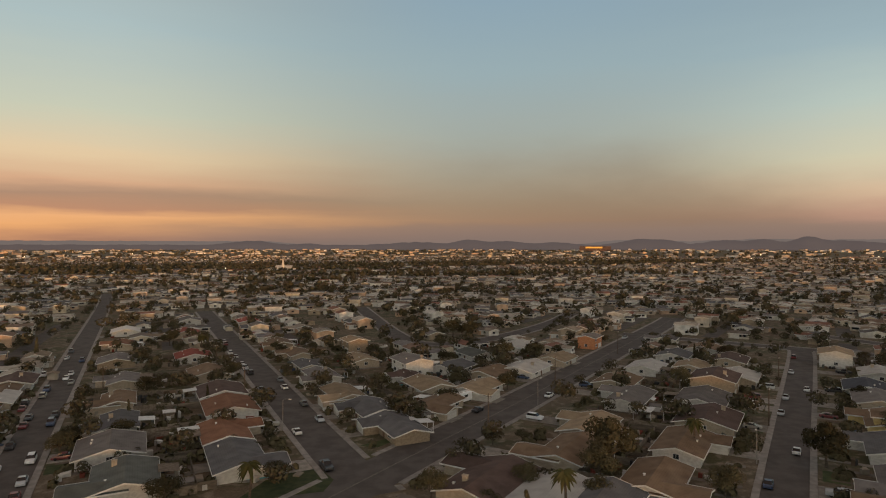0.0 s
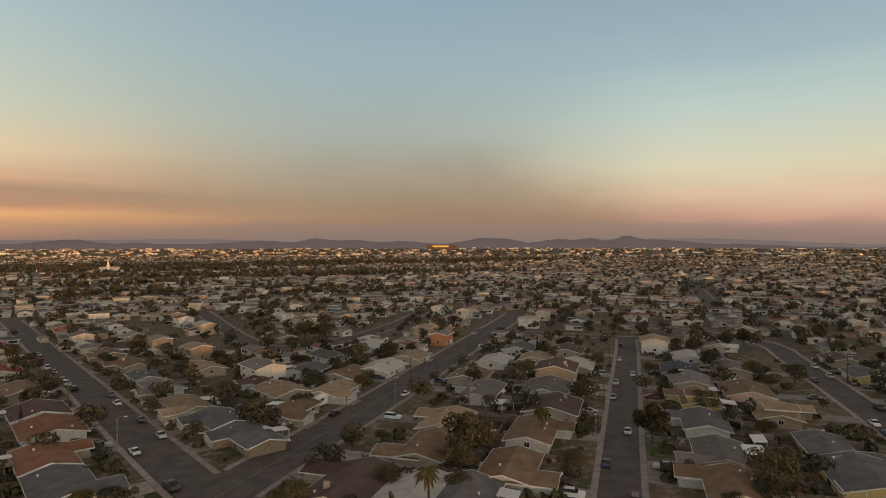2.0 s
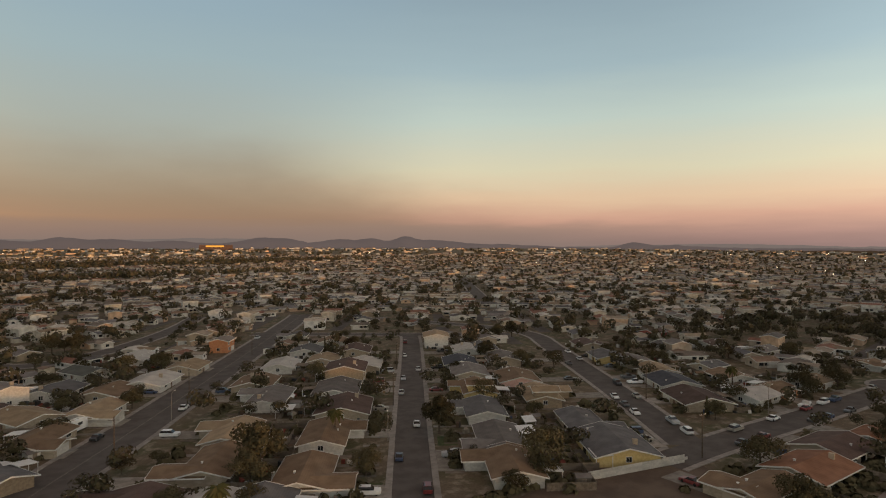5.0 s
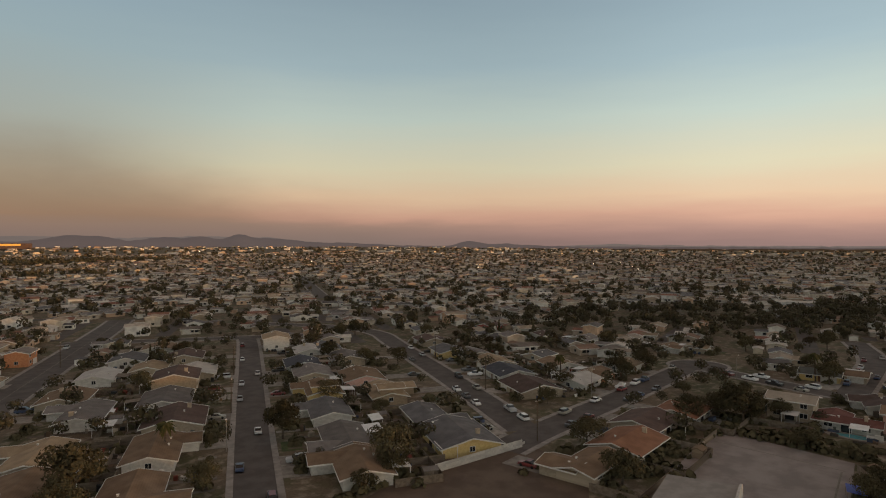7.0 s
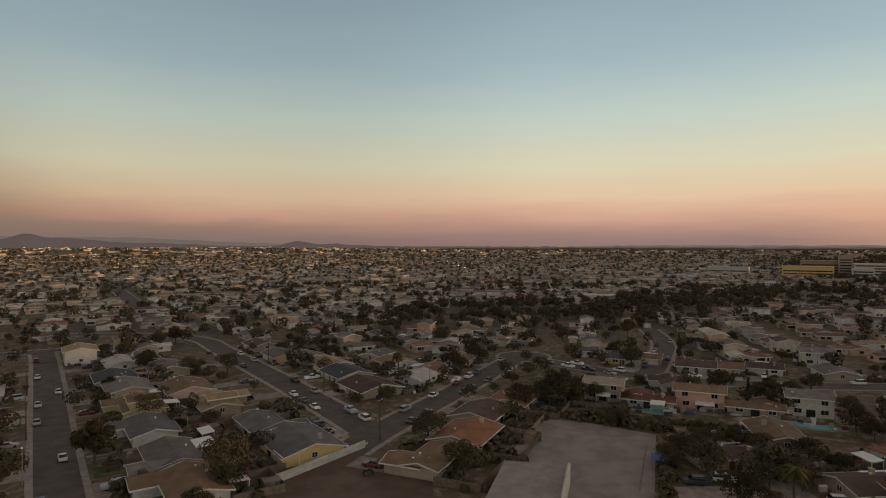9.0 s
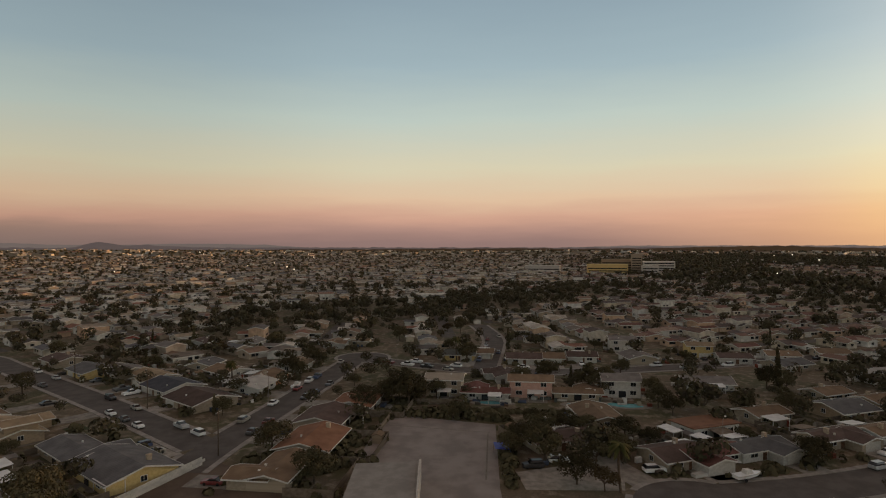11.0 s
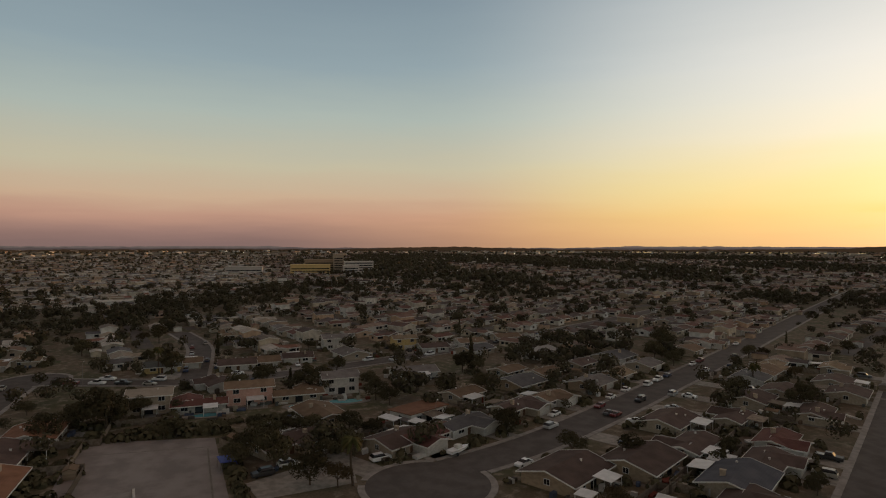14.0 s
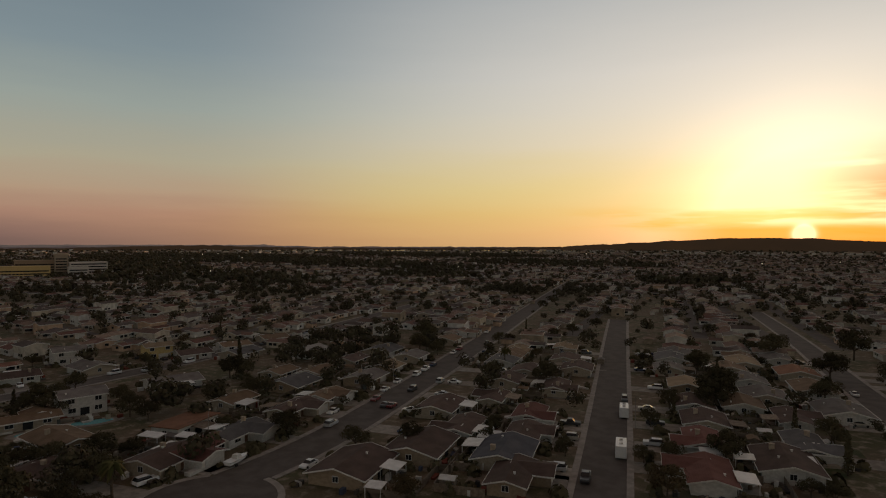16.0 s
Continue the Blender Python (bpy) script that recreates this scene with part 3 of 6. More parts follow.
    window(house, 1.2, 1.1, pose(-w / 2, mid, 1.1, 0, 0, -90))
    PLACED.append((x, y, max(w, d) / 2 + 2))
    LOTS.append((x, y, w, d, face, roof))
    # driveway from the garage to the street
    gx = side * (w / 2 - 3.4)
    f = compass(face)
    right = Vector((-f.y, f.x, 0))
    start = Vector((x, y, 0)) + right * gx + f * (d / 2)
    run = 2.0
    while run < 22 and road_gap(*(start + f * run).xy) > 1.6:
        run += 0.5
    if run < 22:
        bm = bmesh.new()
        a, b = start + f * 0.05, start + f * run
        hw = right * 3.3
        slab(bm, [(*(a + hw).xy, 0.07), (*(b + hw).xy, 0.07), (*(b - hw).xy, 0.07), (*(a - hw).xy, 0.07)][::-1], 0.07)
        tagged(part("driveway", bm, DRIVE, label="stained concrete driveway before a garage"), category="driveway", kind="structure")
        DRIVES.append((a, f, run, right))
    return house


PLACED, DRIVES, LOTS = [], [], []

# block A east
for x, y, w, d, roof, wall, shape in (
        (-63.8, 119.3, 16, 16, "green", "white", "ell"),
        (-73.9, 138.2, 15, 13, "grey", "white", "gable"),
        (-84.3, 157.6, 15, 12, "slate", "white", "ell"),
        (-96.5, 180.5, 15, 12, "brown", "cream", "ell"),
        (-108.7, 207.4, 15, 13, "grey", "cream", "ell"),
        (-127.8, 243.8, 15, 13, "grey", "tan", "gable"),
        (-148.5, 283.3, 15, 13, "rust", "cream", "ell"),
        (-167.7, 328.7, 15, 13, "white", "white", "gable"),
        (-189.0, 375.7, 15, 13, "brown", "tan", "gable"),
):
    make_house(x, y, w, d, -116, roof, wall, shape)

# block B west
for x, y, w, d, roof, wall, shape in (
        (-41.6, 132.4, 18, 14, "slate", "white", "ell"),
        (-50.4, 150.2, 17, 14, "rust", "cream", "ell"),
        (-59.0, 173.5, 17, 13, "rust", "white", "gable"),
        (-68.0, 191.9, 16, 13, "dark", "white", "gable"),
        (-82.5, 220.7, 16, 13, "brown", "cream", "gable"),
        (-101.6, 254.0, 15, 13, "red", "white", "gable"),
        (-132.7, 321.6, 15, 13, "red", "cream", "gable"),
        (-153.0, 375.3, 15, 13, "grey", "white", "gable"),
):
    make_house(x, y, w, d, 64, roof, wall, shape)

# block B east
for x, y, w, d, roof, wall, shape in (
        (-42.6, 215.2, 17, 13, "grey", "white", "ell"),
        (-31.0, 188.4, 17, 13, "tan", "cream", "ell"),
        (-20.1, 170.6, 16, 14, "slate", "cream", "ell"),
        (-11.5, 153.7, 18, 13, "slate", "tan", "ell"),
        (-61.1, 259.1, 16, 13, "brown", "cream", "ell"),
        (-76.3, 287.7, 16, 13, "brown", "tan", "ell"),
        (-115.3, 371.9, 16, 12, "red", "cream", "gable"),
):
    make_house(x, y, w, d, -116, roof, wall, shape)

# block B back
for x, y, w, d, roof, wall, shape in (
        (-37.6, 277.2, 11, 9, "tan", "tan", "tall"),
        (-31.1, 245.3, 15, 11, "tan", "cream", "gable"),
        (-9.3, 228.4, 14, 11, "grey", "white", "tall"),
        (16.5, 258.3, 15, 11, "green", "white", "gable"),
):
    make_house(x, y, w, d, -116, roof, wall, shape)

# block C west
for x, y, w, d, roof, wall, shape in (
        (1.3, 175.4, 17, 13, "brown", "cream", "ell"),
        (14.8, 195.8, 17, 14, "tan", "white", "ell"),
        (33.1, 228.0, 18, 13, "light", "white", "gable"),
        (48.6, 247.1, 15, 12, "tan", "cream", "gable"),
        (5.5, 230.5, 15, 12, "slate", "white", "gable"),
        (35.5, 279.7, 16, 12, "light", "white", "gable"),
        (19.0, 219.6, 15, 12, "brown", "cream", "gable"),
        (72.1, 286.1, 11, 8, "grey", "rust", "tall"),
):
    make_house(x, y, w, d, 122, roof, wall, shape)

# block C east
for x, y, w, d, roof, wall, shape in (
        (7.7, 119.8, 20, 18, "dark", "cream", "ell"),
        (28.0, 137.1, 18, 15, "brown", "cream", "ell"),
        (37.4, 155.3, 18, 14, "tan", "cream", "ell"),
        (56.5, 184.5, 20, 15, "grey", "white", "ell"),
        (61.4, 205.6, 16, 12, "brown", "cream", "gable"),
        (79.5, 229.7, 16, 11, "light", "white", "gable"),
        (99.9, 254.6, 15, 12, "slate", "white", "gable"),
):
    make_house(x, y, w, d, -58, roof, wall, shape)

# block C near
for x, y, w, d, roof, wall, shape in (
        (20.7, 108.5, 19, 14, "light", "white", "gable"),
        (29.7, 108.5, 13, 12, "slate", "white", "gable"),
):
    make_house(x, y, w, d, -58, roof, wall, shape)

# block D west
for x, y, w, d, roof, wall, shape in (
        (45.3, 117.6, 17, 15, "brown", "white", "ell"),
        (59.1, 139.3, 19, 14, "brown", "white", "ell"),
        (72.1, 160.3, 17, 14, "dark", "cream", "gable"),
        (79.8, 181.4, 19, 13, "grey", "white", "gable"),
        (91.3, 198.3, 16, 13, "dark", "tan", "tall"),
        (105.5, 212.7, 16, 13, "light", "cream", "gable"),
        (117.6, 243.7, 16, 13, "dark", "cream", "gable"),
        (120.3, 272.2, 15, 12, "brown", "white", "gable"),
):
    make_house(x, y, w, d, 122, roof, wall, shape)

# block D east
for x, y, w, d, roof, wall, shape in (
        (79.1, 100.2, 17, 15, "brown", "white", "ell"),
        (88.7, 114.9, 18, 14, "grey", "white", "ell"),
        (101.7, 137.1, 17, 14, "slate", "white", "ell"),
        (116.2, 157.8, 18, 14, "brown", "yellow", "raised"),
        (130.8, 178.4, 17, 12, "grey", "cream", "gable"),
        (139.1, 195.1, 16, 12, "navy", "white", "gable"),
        (158.6, 215.8, 15, 12, "light", "white", "gable"),
        (160.3, 242.7, 15, 11, "tan", "white", "tall"),
):
    make_house(x, y, w, d, -58, roof, wall, shape)

# block F west
for x, y, w, d, roof, wall, shape in (
        (109.2, 94.9, 19, 14, "slate", "yellow", "gable"),
        (118.2, 110.3, 18, 13, "slate", "tan", "ell"),
        (130.2, 137.9, 18, 15, "tan", "tan", "raised"),
        (138.1, 160.8, 17, 13, "brown", "pink", "gable"),
        (158.4, 191.6, 16, 13, "grey", "cream", "gable"),
        (166.2, 215.3, 16, 13, "slate", "cream", "gable"),
):
    make_house(x, y, w, d, 122, roof, wall, shape)

# block F east
for x, y, w, d, roof, wall, shape in (
        (189.3, 142.2, 16, 13, "tan", "cream", "ell"),
        (177.3, 125.9, 16, 13, "navy", "white", "gable"),
        (163.6, 108.3, 17, 14, "dark", "cream", "gable"),
        (197.1, 169.8, 15, 12, "slate", "yellow", "gable"),
        (197.1, 156.6, 14, 12, "grey", "cream", "gable"),
        (213.6, 195.0, 15, 12, "dark", "cream", "gable"),
):
    make_house(x, y, w, d, -58, roof, wall, shape)

# block G north
for x, y, w, d, roof, wall, shape in (
        (212.5, 134.0, 11, 9, "slate", "cream", "gable"),
        (181.1, 100.7, 13, 11, "light", "white", "gable"),
        (196.1, 100.1, 12, 11, "brown", "rust", "ell"),
        (215.4, 100.1, 13, 11, "tan", "white", "gable"),
        (267.7, 99.1, 11, 10, "brown", "white", "ell"),
        (275.1, 90.1, 11, 10, "tan", "cream", "ell"),
        (261.6, 163.8, 12, 10, "dark", "white", "gable"),
        (272.7, 202.1, 11, 9, "dark", "red", "gable"),
        (263.8, 140.4, 13, 10, "grey", "cream", "gable"),
):
    make_house(x, y, w, d, 180, roof, wall, shape)

# block G south
for x, y, w, d, roof, wall, shape in (
        (112.1, 63.8, 15, 12, "brown", "cream", "ell"),
        (130.0, 61.4, 16, 12, "rust", "cream", "gable"),
        (149.0, 64.8, 15, 12, "dark", "cream", "gable"),
        (165.2, 60.9, 14, 11, "rust", "white", "gable"),
):
    make_house(x, y, w, d, 0, roof, wall, shape)

# block H south
for x, y, w, d, roof, wall, shape in (
        (186.5, 37.6, 11, 9, "beige", "cream", "tall"),
        (183.9, 24.3, 14, 11, "maroon", "white", "ell"),
        (187.4, 10.5, 13, 9, "brown", "pink", "tall"),
        (186.3, -3.6, 14, 10, "brown", "cream", "ell"),
        (191.7, -17.5, 11, 10, "grey", "white", "tall"),
        (204.1, -46.7, 15, 11, "grey", "white", "gable"),
):
    make_house(x, y, w, d, 90, roof, wall, shape)

# block H north
for x, y, w, d, roof, wall, shape in (
        (245.2, 39.0, 12, 10, "green", "yellow", "gable"),
        (249.9, 30.8, 10, 9, "brown", "cream", "gable"),
        (240.5, 12.7, 13, 11, "dark", "white", "gable"),
        (242.3, 2.7, 11, 11, "brown", "cream", "gable"),
        (246.7, -10.5, 11, 10, "dark", "white", "gable"),
        (272.7, -30.4, 11, 10, "grey", "white", "tall"),
        (260.6, -59.6, 10, 8, "tan", "yellow", "tall"),
        (250.6, -70.3, 12, 10, "dark", "white", "gable"),
        (258.2, -91.1, 12, 10, "brown", "white", "gable"),
        (266.3, -113.9, 12, 10, "brown", "cream", "gable"),
):
    make_house(x, y, w, d, -90, roof, wall, shape)

# block K north
for x, y, w, d, roof, wall, shape in (
        (137.8, 3.5, 15, 12, "dark", "cream", "ell"),
        (131.4, -20.0, 12, 10, "dark", "cream", "gable"),
        (131.5, -28.6, 14, 11, "maroon", "white", "ell"),
        (136.8, -40.1, 14, 11, "slate", "white", "ell"),
        (147.1, -60.9, 14, 11, "dark", "cream", "ell"),
        (152.8, -74.6, 11, 10, "brown", "white", "ell"),
        (166.5, -97.0, 13, 10, "grey", "tan", "gable"),
        (175.7, -112.8, 10, 10, "tan", "tan", "gable"),
        (185.8, -133.2, 11, 10, "grey", "cream", "gable"),
        (206.5, -172.7, 12, 10, "brown", "cream", "gable"),
):
    make_house(x, y, w, d, -118, roof, wall, shape)

# block K mid
for x, y, w, d, roof, wall, shape in (
        (152.9, -32.4, 14, 8, "rust", "white", "flat"),
        (167.5, -51.2, 11, 8, "brown", "cream", "gable"),
        (185.8, -90.1, 12, 8, "brown", "tan", "gable"),
        (195.9, -111.4, 12, 8, "dark", "cream", "gable"),
        (193.8, -79.5, 11, 8, "brown", "cream", "gable"),
):
    make_house(x, y, w, d, 62, roof, wall, shape)

# block K south
for x, y, w, d, roof, wall, shape in (
        (101.2, -47.4, 15, 12, "dark", "tan", "gable"),
        (101.0, -65.6, 15, 12, "dark", "tan", "gable"),
        (106.2, -82.1, 14, 10, "dark", "white", "ell"),
        (122.5, -91.3, 14, 10, "dark", "cream", "gable"),
        (119.8, -108.4, 12, 9, "dark", "cream", "ell"),
        (132.0, -129.6, 12, 10, "dark", "cream", "gable"),
        (136.0, -145.9, 12, 10, "dark", "cream", "gable"),
        (139.8, -174.2, 12, 10, "dark", "cream", "gable"),
):
    make_house(x, y, w, d, 62, roof, wall, shape)

# block L west
for x, y, w, d, roof, wall, shape in (
        (74.3, -68.7, 14, 11, "dark", "tan", "ell"),
        (85.4, -76.5, 15, 11, "navy", "cream", "gable"),
        (89.6, -90.1, 13, 10, "dark", "white", "ell"),
        (99.5, -104.6, 12, 10, "maroon", "white", "ell"),
        (113.4, -134.6, 13, 10, "dark", "cream", "ell"),
        (126.9, -163.1, 12, 10, "dark", "cream", "gable"),
        (156.0, -196.7, 12, 9, "tan", "cream", "ell"),
):
    make_house(x, y, w, d, -120, roof, wall, shape)

# block L east
for x, y, w, d, roof, wall, shape in (
        (51.7, -95.9, 15, 12, "maroon", "white", "ell"),
        (61.2, -115.3, 13, 10, "maroon", "white", "ell"),
        (66.4, -131.8, 12, 10, "dark", "cream", "gable"),
        (75.9, -145.4, 12, 10, "dark", "white", "gable"),
        (87.7, -166.6, 12, 10, "tan", "tan", "gable"),
        (104.1, -187.2, 11, 9, "grey", "cream", "gable"),
):
    make_house(x, y, w, d, 60, roof, wall, shape)

# block M west
for x, y, w, d, roof, wall, shape in (
        (41.5, -114.0, 15, 11, "dark", "white", "gable"),
        (41.3, -130.4, 14, 10, "slate", "white", "ell"),
        (50.3, -151.2, 14, 10, "dark", "white", "ell"),
        (66.4, -155.4, 12, 10, "brown", "white", "gable"),
        (76.9, -187.9, 12, 10, "grey", "white", "gable"),
        (89.1, -203.0, 12, 10, "brown", "cream", "gable"),
):
    make_house(x, y, w, d, -118, roof, wall, shape)


# ------------------------------------------------------------------ the suburb beyond
def mesh_of(name, verts, faces, mats, face_mat=None):
    me = bpy.data.meshes.new(name)
    me.from_pydata(verts, [], faces)
    for m in mats:
        me.materials.append(m)
    if face_mat is not None:
        me.polygons.foreach_set("material_index", face_mat)
    me.update()
    return me


FAR_ROOF = by_island("far_roofs", [(0.18, 0.15, 0.125), (0.28, 0.215, 0.15), (0.13, 0.12, 0.115), (0.36, 0.295, 0.22), (0.21, 0.19, 0.18), (0.45, 0.41, 0.35),
                                   (0.24, 0.16, 0.115), (0.15, 0.145, 0.15), (0.31, 0.26, 0.205), (0.58, 0.54, 0.48), (0.26, 0.13, 0.09)])
FAR_TILE = by_island("far_tile_roofs", [(0.15, 0.095, 0.075), (0.20, 0.12, 0.09), (0.11, 0.085, 0.075), (0.24, 0.16, 0.12), (0.17, 0.085, 0.065), (0.13, 0.10, 0.09), (0.30, 0.22, 0.17), (0.10, 0.075, 0.065)])
FAR_WALL = by_island("far_walls", [(0.58, 0.52, 0.43), (0.72, 0.68, 0.61), (0.40, 0.32, 0.23), (0.62, 0.53, 0.40), (0.78, 0.75, 0.70), (0.46, 0.38, 0.30), (0.60, 0.42, 0.29)])
FAR_TREE = by_island("far_foliage", [(0.066, 0.06, 0.034), (0.078, 0.07, 0.039), (0.095, 0.082, 0.046), (0.07, 0.067, 0.037), (0.1, 0.08, 0.05), (0.068, 0.056, 0.04)])

# headings of the streets by district: bearing limits, street heading, distance limits
DISTRICTS = ((-60, 6, -26.0, 0, 430), (6, 62, 32.0, 0, 430), (62, 100, 78.0, 0, 430), (100, 128, 154.0, 0, 620), (128, 190, 152.0, 0, 620),
             (-60, -12, 70.0, 430, 2500), (-12, 24, 96.0, 430, 2500), (24, 62, 124.0, 430, 2500), (62, 100, 160.0, 430, 2500), (100, 128, 30.0, 620, 2500), (128, 190, 64.0, 620, 2500))
SITES = []          # x, y, heading of the house's ridge
FAR_STREETS = []
WOODS = ((172, -47, 17, 22), (203, -98, 16, 32), (228, -150, 18, 40), (128, -112, 9, 26), (-230, 800, 130, 40), (-330, 1240, 260, 90), (-150, 640, 60, 30), (360, -445, 55, 75), (520, -235, 80, 55), (1100, -720, 420, 130), (820, -1080, 280, 150), (1800, -1500, 620, 260), (640, -560, 120, 70), (405, 115, 70, 55), (430, 45, 75, 40), (520, 20, 60, 60), (350, 170, 60, 40), (620, -60, 90, 60), (900, -260, 260, 120), (1400, -300, 420, 160),
         (-60, 980, 260, 60), (260, 1000, 160, 45), (1900, -700, 700, 300), (700, -330, 120, 60), (330, -700, 60, 90), (-260, 1450, 420, 130), (260, 1620, 330, 170), (-700, 1250, 260, 130), (-560, 1020, 170, 60), (640, 1750, 200, 120))
BARE = ((860, 1150, 110, 60), (-390, 720, 120, 45), (-520, 700, 90, 40))


def inside(areas, x, y, grow=1.0):
    return any(((x - a) / (c * grow)) ** 2 + ((y - b) / (e * grow)) ** 2 < 1 for a, b, c, e in areas)


for lo, hi, head, near, far in DISTRICTS:
    u, v = compass(head).xy, compass(head + 90).xy
    for i in range(-60, 61):
        for j in range(-195, 196):
            along_u, across = j * 13.0 + rng.uniform(-1.2, 1.2), i * 42.0
            bend = 14 * math.sin(along_u / 260 + i * 1.7)
            for side in (-1, 1):
                off = across + bend + side * (4.2 + 8 + rng.uniform(-1.3, 1.3))
                x, y = u * along_u + v * off
                r = math.hypot(x, y)
                bearing = math.degrees(math.atan2(x, y))
                if not (lo <= bearing < hi) or not near <= r < far or r < 60 or ((j + 5 * i) % 16 == 7):
                    continue
                if (inside(WOODS, x, y) and rng.random() < 0.84) or inside(BARE, x, y) or rng.random() < 0.06:
                    continue
                if r < 900 and road_gap(x, y) < 8:
                    continue
                if r < 420 and any(abs(x - a) < s + 6.5 and abs(y - b) < s + 6.5 for a, b, s in PLACED):
                    continue
                if (84 < x < 168 and 8 < y < 95) or (50 < x < 128 and 42 < y < 96) or (84 < x < 138 and -34 < y < 60) or r < 95:
                    continue
                SITES.append((x, y, head + rng.choice((0, 0, 0, 90)), head - 90 * side))
            x, y = u * along_u + v * (across + bend)
            r = math.hypot(x, y)
            if lo <= math.degrees(math.atan2(x, y)) < hi and max(near, 300) < r < far and road_gap(x, y) > 6 and not inside(WOODS, x, y, 0.8) \
                    and all(math.hypot(x - a, y - b) > s + 4 for a, b, s in PLACED):
                a = 14 / 260 * math.cos(along_u / 260 + i * 1.7)
                d = (u + v * a).normalized()
                n = Vector((-d.y, d.x))
                FAR_STREETS.append([(*(Vector((x, y)) + d * s * 6.55 + n * t * 3.7), 0.012) for s, t in ((-1, -1), (1, -1), (1, 1), (-1, 1))])

verts, faces = [], []
for q in FAR_STREETS:
    faces.append(tuple(range(len(verts), len(verts) + 4)))
    verts += q
tagged(new("far_streets", mesh_of("far_streets", verts, faces, [ASPHALT])), "asphalt streets between the distant houses", "road", kind="structure")

DRYFIELD = surface("dry_field", (0.15, 0.115, 0.075), (0.23, 0.18, 0.12), scale=0.02, fine=0.3, tint=0.1)

# the sites nearest the camera become full houses, the rest one joined suburb
SITES.sort(key=lambda s: s[0] ** 2 + s[1] ** 2)
NEAR = 75
for x, y, ridge, face in SITES[:NEAR]:
    make_house(x, y, rng.choice((13, 14, 15, 16)), rng.choice((10, 11, 12)), face, rng.choice(("grey", "brown", "brown", "tan", "dark", "slate", "light", "rust")),
               rng.choice(("white", "cream", "cream", "tan", "white")), rng.choice(("ell", "gable", "gable", "gable")))
verts, faces, fm = [], [], []


def far_house(x, y, w, d, h, rise, head):
    a = radians(head)
    c, s = math.sin(a), math.cos(a)
    roof_slot = 5 if math.atan2(x, y) > 1.62 else 1          # the tiled estate begins there
    z0 = ground_rise(x, y) - (0.4 if math.hypot(x, y) > 1800 else 0.0)
    P = lambda px, py, pz: (x + px * c - py * s, y + px * s + py * c, pz + z0)
    k = len(verts)
    X, Y = w / 2, d / 2
    verts.extend([P(-X, -Y, 0), P(X, -Y, 0), P(X, Y, 0), P(-X, Y, 0), P(-X, -Y, h), P(X, -Y, h), P(X, Y, h), P(-X, Y, h), P(X, 0, h + rise), P(-X, 0, h + rise)])
    faces.extend([(k, k + 1, k + 5, k + 4), (k + 2, k + 3, k + 7, k + 6), (k + 1, k + 2, k + 6, k + 8, k + 5), (k + 3, k, k + 4, k + 9, k + 7)])
    fm.extend([0] * 4)
    k = len(verts)
    o = 0.5
    low = h - o * rise / Y
    verts.extend([P(-X - o, -Y - o, low), P(X + o, -Y - o, low), P(X + o, 0, h + rise + .08), P(-X - o, 0, h + rise + .08), P(X + o, Y + o, low), P(-X - o, Y + o, low)])
    faces.extend([(k, k + 1, k + 2, k + 3), (k + 3, k + 2, k + 4, k + 5)])
    fm.extend([roof_slot, roof_slot])
    if math.hypot(x, y) > 1100 or w < 7:
        return

    def quad(pts, slot):
        q = len(verts)
        verts.extend(P(*p) for p in pts)
        faces.append((q, q + 1, q + 2, q + 3))
        fm.append(slot)

    # painted eaves and verges, windows and a garage door
    for sy in (-1, 1):
        e = sy * (Y + o + 0.02)
        quad([(-X - o, e, low - 0.28), (X + o, e, low - 0.28), (X + o, e, low + 0.02), (-X - o, e, low + 0.02)], 3)
        for sx in (-1, 1):
            g = sx * (X + o + 0.02)
            quad([(g, e, low - 0.28), (g, 0, h + rise - 0.22), (g, 0, h + rise + 0.1), (g, e, low + 0.02)], 3)
        f = sy * (Y + 0.03)
        side = rng.choice((-1, 1))
        if rng.random() < 0.55:
            quad([(side * X * 0.85 - side * 4.6, f, 0.05), (side * X * 0.85, f, 0.05), (side * X * 0.85, f, 2.2), (side * X * 0.85 - side * 4.6, f, 2.2)], 4)
        for u in (-0.15, -0.6):
            quad([(side * X * u - 0.9, f, 1.0), (side * X * u + 0.9, f, 1.0), (side * X * u + 0.9, f, 2.15), (side * X * u - 0.9, f, 2.15)], 2)
    for sx in (-1, 1):
        g = sx * (X + 0.03)
        quad([(g, -0.8, 1.0), (g, 0.8, 1.0), (g, 0.8, 2.1), (g, -0.8, 2.1)], 2)


for x, y, ridge, face in SITES[NEAR:]:
    w, d = rng.uniform(9, 12.5), rng.uniform(7, 9.5)
    tall = rng.random() < 0.12
    far_house(x, y, w, d, 5.4 if tall else 2.8, d / 2 * rng.uniform(0.17, 0.28), ridge)
    if rng.random() < 0.5:
        a = compass(ridge + 90) * rng.choice((-1, 1)) * 6
        far_house(x + a.x, y + a.y, 7.5, 6, 2.7, 0.7, ridge + 90)
    if rng.random() < 0.35:
        a = compass(ridge + rng.uniform(0, 360)) * 12
        far_house(x + a.x, y + a.y, rng.uniform(3, 6), rng.uniform(3, 4), 2.3, 0.3, ridge)
for _ in range(1500):
    r = math.sqrt(rng.uniform(2300 ** 2, 4500 ** 2))
    p = compass(rng.uniform(-50, 180)) * r
    far_house(p.x, p.y, rng.uniform(18, 50), rng.uniform(14, 24), rng.uniform(3, 8), rng.uniform(1, 2.5), rng.uniform(0, 180))
